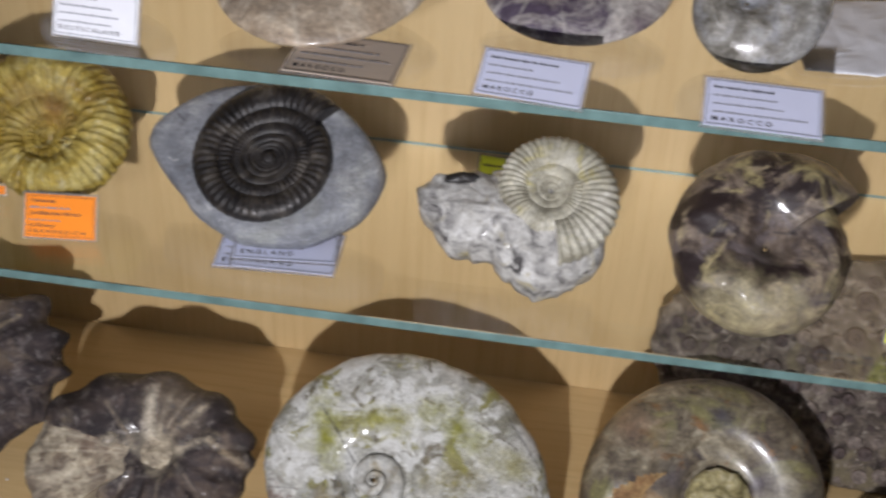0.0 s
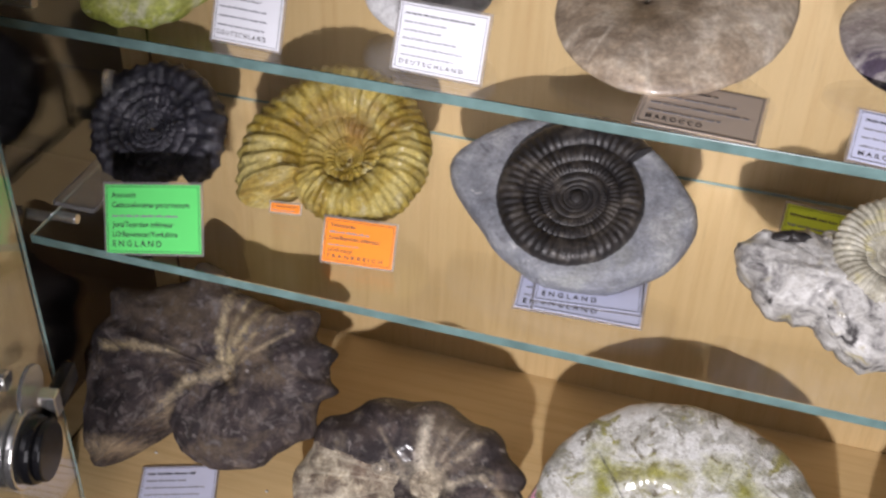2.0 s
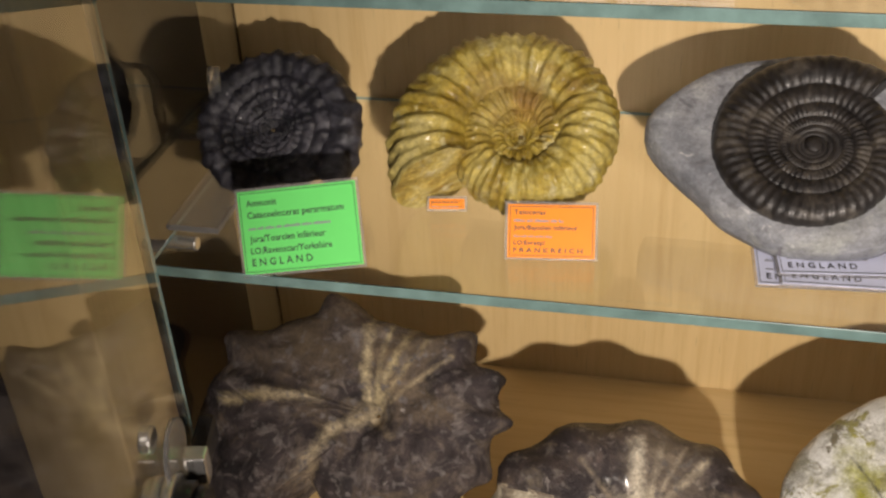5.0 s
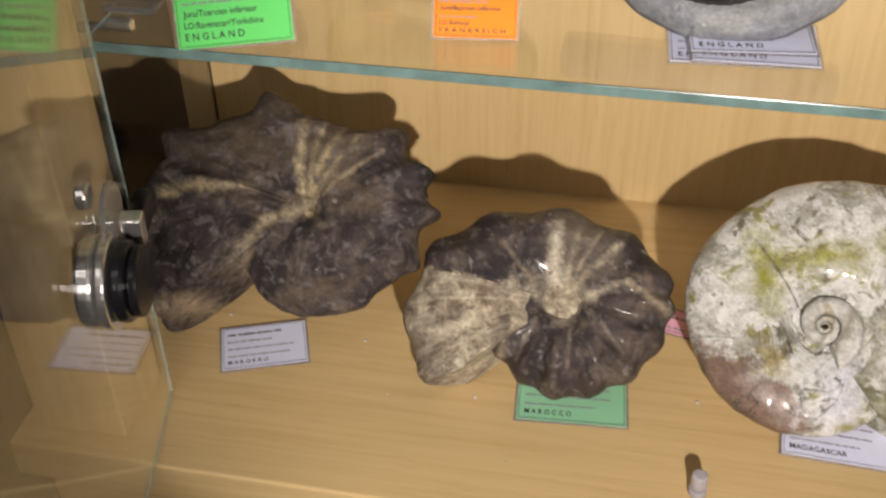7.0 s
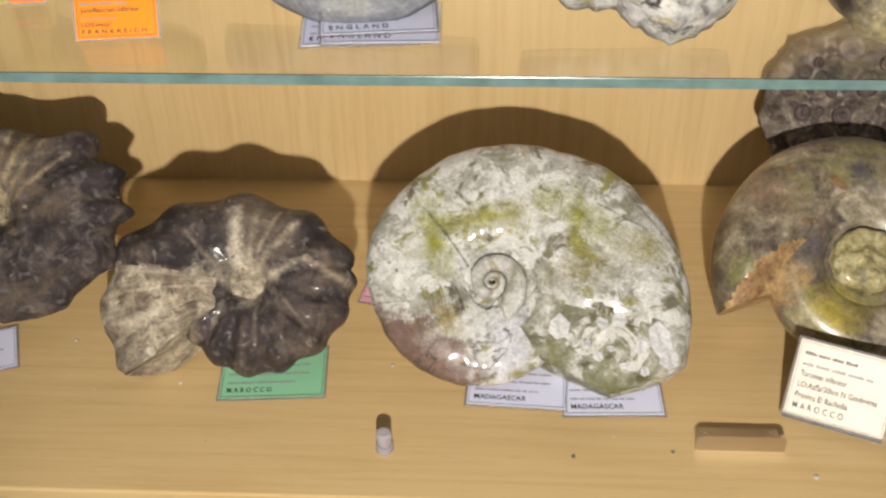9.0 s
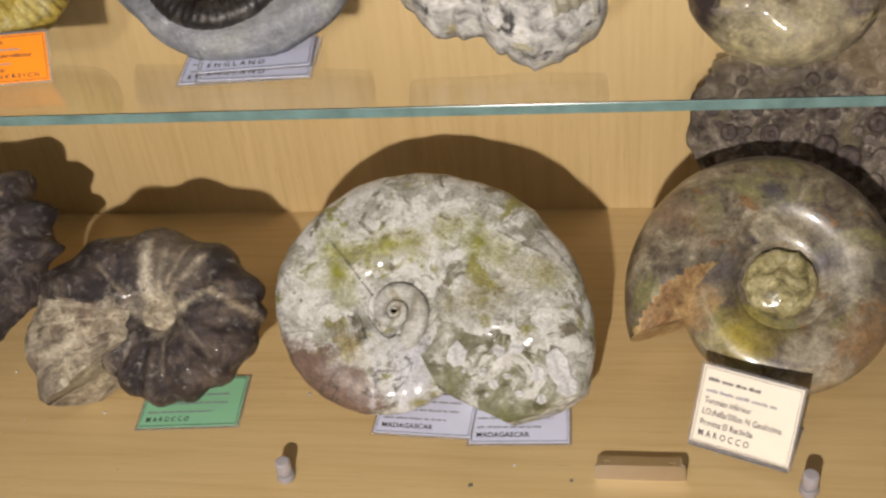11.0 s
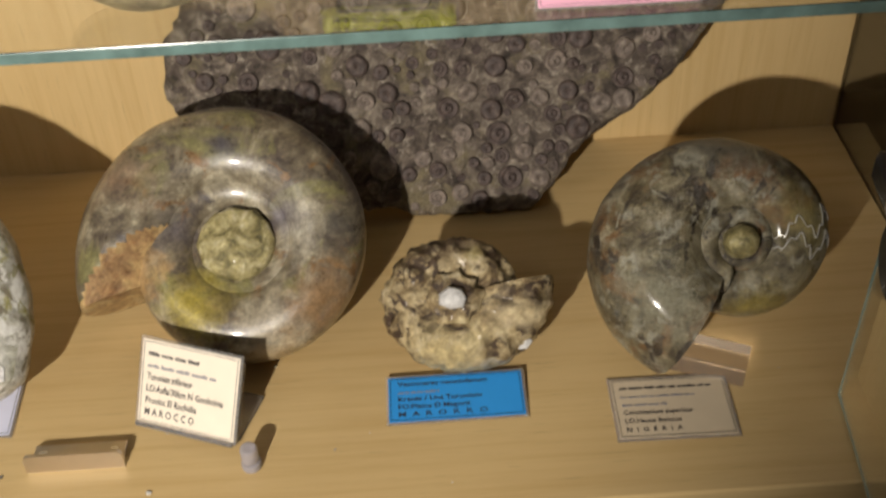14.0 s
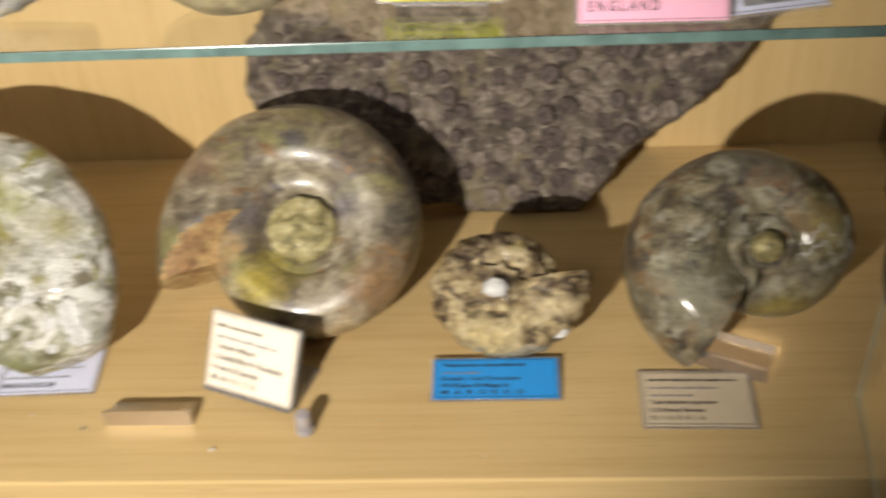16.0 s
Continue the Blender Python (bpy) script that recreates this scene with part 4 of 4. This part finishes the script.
nodule = thing("ammonite_nodule", pose(-0.187, -0.0905, 0.2, 30, 0, -6), "glossy black ribbed ammonite set in a blue-grey stone nodule", "fossil", "ammonites in the cabinet")
EYE = [(-0.065, 0.001), (-0.048, 0.022), (-0.028, 0.035), (0.002, 0.042), (0.028, 0.036), (0.050, 0.020), (0.063, 0.003), (0.057, -0.020), (0.034, -0.040), (0.006, -0.047), (-0.020, -0.039), (-0.044, -0.020)]
part("matrix", rock(rounded(EYE), 0.020, 4, 0.0014, None, 0.003, 0.0, 25), GREYROCK, nodule, "blue-grey stone nodule", None, True)
part("shell", shell(0.0440, 1.42, 0.62, 0.85, 12.0, -1, R_(52), ribs=50, amp=0.15, fade=0.75, sweep=-0.35, rough=0.0004, grain=90, seed=9, steps=260, ring=20, power=2.2), [JET, JET], nodule, "glossy black ribbed coil",
     pose(0.0055, -0.0040, 0.0105), True)
part("core", rock([(0.0034 * math.cos(i * 0.628), 0.0034 * math.sin(i * 0.628)) for i in range(10)], 0.0050, 3, 0.0003, None, 0.001, 0.2, 200), JET, nodule, "small black middle of the coil", pose(0.0055, -0.0040, 0.0105), True)
rest(nodule, LOW)

block = thing("ammonite_in_rock", pose(-0.058, -0.108, 0.2, 32), "pale ribbed ammonite sitting in rough white-grey rock", "fossil", "ammonites in the cabinet")
part("matrix", rock([(-0.047, -0.001), (-0.038, 0.006), (-0.017, 0.010), (0.004, 0.014), (0.030, 0.012), (0.044, -0.004), (0.042, -0.026), (0.030, -0.038), (0.014, -0.044), (0.000, -0.036), (-0.010, -0.028), (-0.029, -0.027), (-0.040, -0.014)],
                    0.024, 6, 0.0030, None, 0.0025, 0.35, 110), CHALK, block, "rough white-grey rock", None, True)
part("shell", shell(0.0365, 1.75, 0.40, 0.75, 5, -1, R_(-78), ribs=46, amp=0.10, sweep=0.4, rough=0.0006, grain=120, seed=10, steps=260, ring=24), [PALESHELL, CHALK], block, "pale ribbed coil",
     pose(0.0160, 0.0005, 0.0180, 2, 2, 0), True)
part("chip", rock([(0.009 * math.cos(i * 0.9), 0.003 * math.sin(i * 0.9)) for i in range(7)], 0.006, 4, 0.0012, None, 0.002, 0.2, 200), JET, block, "dark mineral chip", pose(-0.026, 0.0035, 0.0145, 20, 0, 8), True)
rest(block, LOW)

ammonite(shell(0.0475, 1.38, 0.10, 1.0, 6.0, -1, R_(36), power=2.1, rough=0.0018, grain=60, seed=11, steps=120, ring=40, mouth=0.05),
         [PURPLE, DARKBROWN], pose(0.0600, -0.1200, 0.2, 38.8, 0, 0), LOW, "polished brown and violet round ammonite on the glass shelf", 1.06, 1.0)

# top shelf
ammonite(shell(0.052, 2.3, 0.14, 0.8, 2.6, 1, R_(120), ribs=14, amp=0.10, rough=0.0012, grain=60, seed=12, steps=110, ring=30),
         [LIME, LIME], pose(-0.3805, -0.1371, 0.3, 27, 0, 0), HIGH, "lime yellow ribbed ammonite on the upper glass shelf", 0.962, 1.005)
ammonite(shell(0.046, 2.2, 0.2, 0.8, 2.8, 1, R_(80), rough=0.0009, grain=50, seed=13, steps=90, ring=30),
         [WHITESHELL, WHITESHELL], pose(-0.2615, -0.105, 0.3, 39.2, 0, 0), HIGH, "chalk white smooth ammonite on the upper glass shelf", 0.928, 1.005)
ammonite(shell(0.0600, 2.8, 0.02, 0.42, 2.4, 1, R_(90), power=1.6, rough=0.0005, grain=40, seed=14, steps=90, ring=40, ribs=26, amp=0.01),
         [TAUPE, TAUPE], pose(-0.1633, -0.0983, 0.3, 18.9, 0, 0), HIGH, "large taupe lens-shaped ammonite with fine rays", 1.313, 1.04)
ammonite(shell(0.0545, 2.8, 0.02, 0.42, 2.4, 1, R_(80), power=1.6, rough=0.0005, grain=40, seed=15, steps=90, ring=40, ribs=26, amp=0.008),
         [VIOLET, VIOLET], pose(-0.0512, -0.076, 0.3, 18.7, 0, 0), HIGH, "grey and violet lens-shaped polished ammonite", 1.259, 0.98)
ammonite(shell(0.0385, 2.5, 0.06, 0.85, 2.4, 1, R_(80), rough=0.0004, grain=40, seed=16, steps=90, ring=36),
         [SILVER, SILVER], pose(0.0306, -0.1021, 0.3, 44.9, 0, 0), HIGH, "grey polished ammonite on the upper glass shelf", 1.125, 1.028)

# crinoid slab
SLAB = [(0.085, 0.002), (0.1189, 0.0045), (0.1382, 0.006), (0.1481, 0.0011), (0.158, 0.0), (0.2071, 0.0), (0.2168, 0.01), (0.2352, 0.0348), (0.2618, 0.0509), (0.2821, 0.0701), (0.2991, 0.0934),
        (0.322, 0.108), (0.31, 0.125), (0.25, 0.13), (0.15, 0.135), (0.0974, 0.1328), (0.0797, 0.121), (0.0452, 0.109), (0.034, 0.09), (0.0314, 0.0703), (0.05, 0.03)]
slab = thing("fossil_slab", pose(0.0, -0.060, 0.0, 70), "dark grey-brown stone slab full of round crinoid discs, leaning behind the ammonites", "fossil")
part("stone", rock(SLAB, 0.010, 8, 0.0022, None, 0.003, 0.0, 150), CRINOID, slab, "", None, True)
rng = random.Random(5)


def crinoid(r):
    """A round crinoid disc: raised rim, groove, and a small hub."""
    bm = bmesh.new()
    prof = [(1.0, -0.35), (1.0, 0.10), (0.92, 0.22), (0.78, 0.20), (0.62, 0.08), (0.45, 0.10), (0.36, 0.22), (0.22, 0.24), (0.13, 0.06), (0.0, 0.02)]
    if rng.random() < 0.45:
        prof = [(1.0, -0.35), (1.0, 0.12), (0.86, 0.26), (0.6, 0.30), (0.3, 0.28), (0.12, 0.18), (0.0, 0.10)]
    rows = [[bm.verts.new((r * k * math.cos(a) * 1.0, r * k * math.sin(a), r * h * 1.7)) for a in [i * math.pi / 10 for i in range(20)]] for k, h in prof[:-1]]
    for a, b in zip(rows, rows[1:]):
        for j in range(20):
            bm.faces.new((a[j], a[(j + 1) % 20], b[(j + 1) % 20], b[j]))
    tip = bm.verts.new((0, 0, r * prof[-1][1] * 1.7))
    for j in range(20):
        bm.faces.new((rows[-1][j], rows[-1][(j + 1) % 20], tip))
    return bm


def inside(x, y):
    hit = False
    for (x0, y0), (x1, y1) in zip(SLAB, SLAB[1:] + SLAB[:1]):
        if (y0 > y) != (y1 > y) and x < (x1 - x0) * (y - y0) / (y1 - y0) + x0:
            hit = not hit
    return hit


spots = []
for turn in range(12000):
    x, y, r = rng.uniform(0.04, 0.32), rng.uniform(0.0, 0.132), rng.choice((0.0056, 0.0062, 0.0070) if turn < 60 else (0.0040, 0.0046, 0.0052) if turn < 420 else (0.0020, 0.0024, 0.0030, 0.0034))
    if len(spots) < 235 and all(inside(x + dx * 1.2, y + dy * 1.2) for dx, dy in ((r, 0), (-r, 0), (0, r), (0, -r))) and all((x - a) ** 2 + (y - b) ** 2 > ((r + c) * 1.02) ** 2 for a, b, c in spots):
        spots.append((x, y, r))
for x, y, r in spots:
    part("crinoid_disc", crinoid(r), CRINDISC if rng.random() < 0.62 else CRINPALE, slab, "", pose(x, y, 0.0052 + rng.uniform(-0.0004, 0.0008), rng.uniform(-12, 12), rng.uniform(-12, 12), rng.uniform(0, 360)), True)
rest(slab, 0.0)

# ---- labels ----
B = None
label_card(0.043, 0.030, "lilac", [(B, 0.75, 0.8), (B, 0.6, 0.7), (B, 0.9, 0.6), (B, 0.85, 0.6), ("M A R O K K O", 0.55, 0.9)], pose(-0.380, -0.1745, 0.0009, 1, 0, 20), "small white laminated label with black print on the board")
label_card(0.052, 0.034, "mint", [(B, 0.8, 0.7), (B, 0.9, 0.6), (B, 0.9, 0.6), (B, 0.75, 0.6), ("M A R O C C O", 0.5, 0.9)], pose(-0.2255, -0.1855, 0.0009, 1, 0, 4), "mint green laminated label partly under the ammonite")
label_card(0.048, 0.034, "lilac", [(B, 0.8, 0.7), (B, 0.9, 0.6), (B, 0.9, 0.6), (B, 0.75, 0.6), ("MADAGASCAR", 0.62, 0.9)], pose(-0.1046, -0.1885, 0.0016, 1, 0, -3), "white laminated label partly under the ammonite")
label_card(0.048, 0.034, "lilac", [(B, 0.8, 0.7), (B, 0.9, 0.6), (B, 0.9, 0.6), (B, 0.75, 0.6), ("MADAGASCAR", 0.62, 0.9)], pose(-0.0567, -0.1918, 0.0009, 1, 0, 2), "white laminated label partly under the ammonite")
label_card(0.059, 0.0236, "blue", [("Vascoceras venezolanum", 0.78, 1.0), (B, 0.35, 0.7), ("Kreide / Unt Turonium", 0.72, 0.95), ("FO:Plaine El Magorit", 0.62, 0.95), ("M  A  R  O  K  K  O", 0.85, 1.0)],
           pose(0.1612, -0.1990, 0.0012, 5, 0, 0), "bright blue laminated label with black print on the board")
label_card(0.050, 0.0325, "beige", [(B, 0.92, 0.8), (B, 0.75, 0.6), (B, 0.45, 0.7), ("Cenomanium superieur", 0.7, 0.9), ("LO:Haute Benoue", 0.56, 0.9), ("N  I  G  E  R  I  A", 0.55, 0.9)], pose(0.2535, -0.2165, 0.0009, 1, 0, -1), "beige laminated label with black print on the board")

stand = thing("label_stand", pose(0.0458, -0.1955, 0.001, 0, 0, -21), "cream label on a clear tilted acrylic stand", "label", "exhibit labels")


def plate_stand(parent, w, h, lean, lip=0.006):
    part("plate", box(-w / 2, w / 2, -0.0018, 0.0, 0.0, h, 0.0004), ACRYLIC, parent, "clear acrylic plate", pose(0, 0, 0, -lean)).visible_shadow = False
    part("lip", box(-w / 2, w / 2, -0.007, -0.0020, 0.0, 0.0022, 0.0004), ACRYLIC, parent, "clear acrylic lip", pose(0, 0, 0, -lean))
    part("foot", box(-w / 2, w / 2, 0.001, 0.026, 0.0, 0.0018, 0.0003), ACRYLIC, parent, "clear acrylic foot")


plate_stand(stand, 0.046, 0.036, 31)
rest(stand, 0.0)
label_card(0.0455, 0.0370, "cream", [(B, 0.62, 0.85), (B, 0.8, 0.85), ("Turonien inférieur", 0.55, 0.95), ("LO:Asfla/30km N Goulmima", 0.93, 0.95), ("Provinz El Rachidia", 0.62, 0.95), ("M A R O C C O", 0.6, 1.0)],
           pose(0.0458, -0.1955, 0.001, 0, 0, -21) @ pose(0, -0.0035, 0.0035, 59, 0, 0), "cream laminated label with black print on the stand")

# middle shelf labels
label_card(0.0490, 0.0335, "green", [("Ammonit", 0.3, 0.9), ("Catacoeloceras perarmatum", 0.95, 0.9), (B, 0.8, 0.7), ("Jura/Toarcien inférieur", 0.75, 0.9), ("LO:Ravenscar/Yorkshire", 0.8, 0.9), ("E N G L A N D", 0.6, 1.0)],
           pose(-0.3765, -0.1620, LOW + 0.0022, 60, 0, 4) @ pose(0, 0, 0, 0, 0, 8), "bright green laminated label leaning on a clear stand")
label_card(0.0350, 0.0215, "orange", [("Teloceras", 0.42, 0.95), (B, 0.65, 0.9), ("Jura/Bajocien inférieur", 0.85, 0.95), (B, 0.5, 0.6), ("LO:Evrecy/", 0.42, 0.95), ("F R A N K R E I C H", 0.92, 1.0)],
           pose(-0.2808, -0.1365, LOW + 0.0004, 60, 0, 6), "orange laminated label with black print on the shelf")
label_card(0.015, 0.0042, "orange", [(B, 0.9, 0.8), (B, 0.9, 0.8)], pose(-0.3290, -0.1110, LOW + 0.0040, 60, 0, 8), "small orange label under the golden ammonite")
for dx, dy, dz, rz in ((-0.005, -0.003, 0.0008, 4), (0.004, -0.0035, 0.0020, 2), (0.003, 0.003, 0.0032, 6)):
    label_card(0.050, 0.032, "lilac", [(B, 0.9, 0.6), (B, 0.8, 0.6), (B, 0.9, 0.6), (B, 0.7, 0.6), ("E N G L A N D", 0.6, 1.0)], pose(-0.170 + dx, -0.138 + dy, LOW + dz, 3, 0, rz), "white laminated label in a loose stack under the nodule")
label_card(0.034, 0.018, "yellow", [(B, 0.8, 0.7), (B, 0.8, 0.7), (B, 0.8, 0.7)], pose(-0.066, -0.046, LOW + 0.001, 60, 0, -4), "yellow-green label standing behind the rock")
label_card(0.050, 0.040, "yellow", [(B, 0.8, 0.8), (B, 0.85, 0.7), (B, 0.8, 0.7), ("Provinz El Rachidia", 0.75, 0.9), ("M A R O C C O", 0.6, 1.0)], pose(0.1437, -0.1415, LOW + 0.004, 68, 0, -3), "bright yellow label on a clear stand")
stand = thing("label_stand", pose(0.1437, -0.138, LOW, 0, 0, -3), "clear acrylic stand under the yellow label", "stand")
plate_stand(stand, 0.038, 0.03, 22)
rest(stand, LOW)
label_card(0.058, 0.045, "pink", [(B, 0.8, 0.8), (B, 0.8, 0.8), ("Jura/Toarcien inférieur", 0.78, 1.0), ("Bifrons-Zone/Alum Shale Series", 0.92, 0.8), ("LO:Ravenscar/Yorkshire", 0.86, 1.0), ("E N G L A N D", 0.55, 1.05)],
           pose(0.2265, -0.1585, LOW + 0.001, 70, 0, -1), "pink laminated label with black print standing on the shelf")
photo = label_card(0.040, 0.030, "lilac", [(B, 0.01, 0.1)], pose(0.2765, -0.1525, LOW + 0.001, 35, 0, 10), "white card with a photo of a dark ammonite")
part("picture", box(-0.014, 0.017, 0.003, 0.026, 0.0004, 0.0006), GREYROCK, photo, "grey photo background")
part("picture", disc(0.0095, 0.0003, 32, 0, pose(0.002, 0.014, 0.0006)), JET, photo, "dark round fossil in the photo")

# top shelf labels
DE = ("D E U T S C H L A N D", 0.85, 0.9)
label_card(0.031, 0.0265, "white", [(B, 0.85, 0.7), (B, 0.7, 0.6), (B, 0.8, 0.6), (B, 0.85, 0.6), (B, 0.8, 0.6), DE], pose(-0.3215, -0.1560, HIGH + 0.001, 68, 0, -3), "white laminated label standing on the upper shelf")
label_card(0.0375, 0.027, "white", [(B, 0.9, 0.7), (B, 0.55, 0.6), (B, 0.5, 0.6), (B, 0.7, 0.6), (B, 0.8, 0.6), (B, 0.7, 0.6), DE], pose(-0.2385, -0.1545, HIGH + 0.001, 68, 0, -3), "large white laminated label standing on the upper shelf")
label_card(0.046, 0.034, "tan", [(B, 0.6, 0.7), (B, 0.8, 0.6), (B, 0.95, 0.6), (B, 0.7, 0.6), ("M A R O C C O", 0.55, 0.9)], pose(-0.1330, -0.1640, HIGH + 0.0009, 3, 0, -3), "tan laminated label lying on the upper shelf")
label_card(0.043, 0.023, "lilac", [(B, 0.75, 0.8), (B, 0.5, 0.6), (B, 0.8, 0.6), (B, 0.95, 0.6), ("M A R O C C O", 0.55, 0.9)], pose(-0.0555, -0.1660, HIGH + 0.0009, 26, 0, -6), "pale blue laminated label lying on the upper shelf")
label_card(0.045, 0.023, "lilac", [(B, 0.6, 0.8), (B, 0.65, 0.6), (B, 0.7, 0.6), (B, 0.95, 0.6), ("M A R O C C O", 0.6, 0.9)], pose(0.0360, -0.1700, HIGH + 0.0009, 26, 0, -2), "pale blue laminated label lying on the upper shelf")
tag_sheet = thing("paper_sheet", pose(0.085, -0.085, HIGH + 0.0008, 12, 0, 12), "crumpled white paper lying behind the grey ammonite", "paper")
part("sheet", rock([(-0.03, -0.02), (0.0, -0.024), (0.03, -0.016), (0.032, 0.03), (-0.03, 0.03)], 0.0012, 3, 0.0008, None, 0.004, 0.5, 60), PAPER["white"], tag_sheet)
rest(tag_sheet, HIGH)

# ---- small hardware on the board ----
catch = thing("door_catch", pose(0.0, -0.2105, 0.0), "small steel strike plate screwed to the board", "door catch")
part("foot", box(-0.0195, 0.0195, 0.0, 0.012, 0.0, 0.0012, 0.0005), STEEL, catch)
bm = box(-0.0205, 0.0205, -0.0016, 0.0, 0.0, 0.0100)
bmesh.ops.bevel(bm, geom=[e for e in bm.edges if abs(e.verts[0].co.y - e.verts[1].co.y) > 1e-4 and min(e.verts[0].co.z, e.verts[1].co.z) > 0.009], offset=0.003, segments=4, affect="EDGES", profile=0.5)
part("lug", bm, STEEL, catch, "bent upright steel lug")
for x in (-0.015, 0.015):
    part("screw", disc(0.0022, 0.0012, 16, 0.0004, pose(x, 0.006, 0.0012)), CHROME, catch)
for x in (-0.1662, 0.0739):
    p = thing("door_stop", pose(x, -0.2165, 0.0), "small milky plastic door stop on the board", "door stop", "door stops")
    part("collar", disc(0.0042, 0.004, 24, 0.0008), PLUG, p)
    part("tip", disc(0.0036, 0.0085, 24, 0.0012, pose(0, 0, 0.004)), PLUG, p)
blockp = thing("acrylic_block", pose(0.2735, -0.1770, 0.0, 0, 0, -24), "clear acrylic block propping the ammonite", "stand")
part("block", box(-0.018, 0.018, -0.008, 0.008, 0.0, 0.011, 0.0008), BLOCK, blockp).visible_shadow = False
hook = thing("acrylic_stand", pose(-0.4365, -0.085, LOW), "clear acrylic easel behind the black ammonite", "stand")
bm = bmesh.new()
rows = [[bm.verts.new((x + dx, y, z + dz)) for dx, dz in ((-0.003, -0.0011), (0.003, -0.0011), (0.003, 0.0011), (-0.003, 0.0011))]
        for x, y, z in ((-0.009, 0.020, 0.001), (-0.010, 0.019, 0.034), (-0.009, 0.015, 0.043), (-0.006, 0.008, 0.0475), (-0.003, 0.000, 0.045), (-0.002, -0.003, 0.038))]
for a, b in zip(rows, rows[1:]):
    for j in range(4):
        bm.faces.new((a[j], a[(j + 1) % 4], b[(j + 1) % 4], b[j]))
bm.faces.new(rows[0]), bm.faces.new(rows[-1][::-1])
bmesh.ops.recalc_face_normals(bm, faces=bm.faces)
part("arm", bm, ACRYLIC, hook, "bent clear acrylic hook", None, True)
part("foot", box(-0.010, 0.014, -0.055, 0.0, 0.0, 0.003, 0.0006), ACRYLIC, hook)
rest(hook, LOW)

# ---- crumbs and a stray card on the board ----
crumbs = bmesh.new()
grain = random.Random(11)
for _ in range(46):
    x, y, r = grain.uniform(-0.42, 0.32), grain.uniform(-0.235, -0.10), grain.uniform(0.0003, 0.0011)
    bit = bmesh.ops.create_icosphere(crumbs, subdivisions=1, radius=r)
    for v in bit["verts"]:
        v.co = Vector((v.co.x * grain.uniform(0.7, 1.5), v.co.y * grain.uniform(0.7, 1.3), v.co.z * 0.6)) + Vector((x, y, r * 0.5))
tagged(part("crumbs", crumbs, CHALK), "pale stone crumbs scattered on the board", "crumbs", kind="stuff")
label_card(0.022, 0.018, "pink", [(B, 0.8, 0.6), (B, 0.8, 0.6)], pose(-0.178, -0.115, 0.0009, 1, 0, -12), "small pinkish card lying behind the ribbed ammonite")
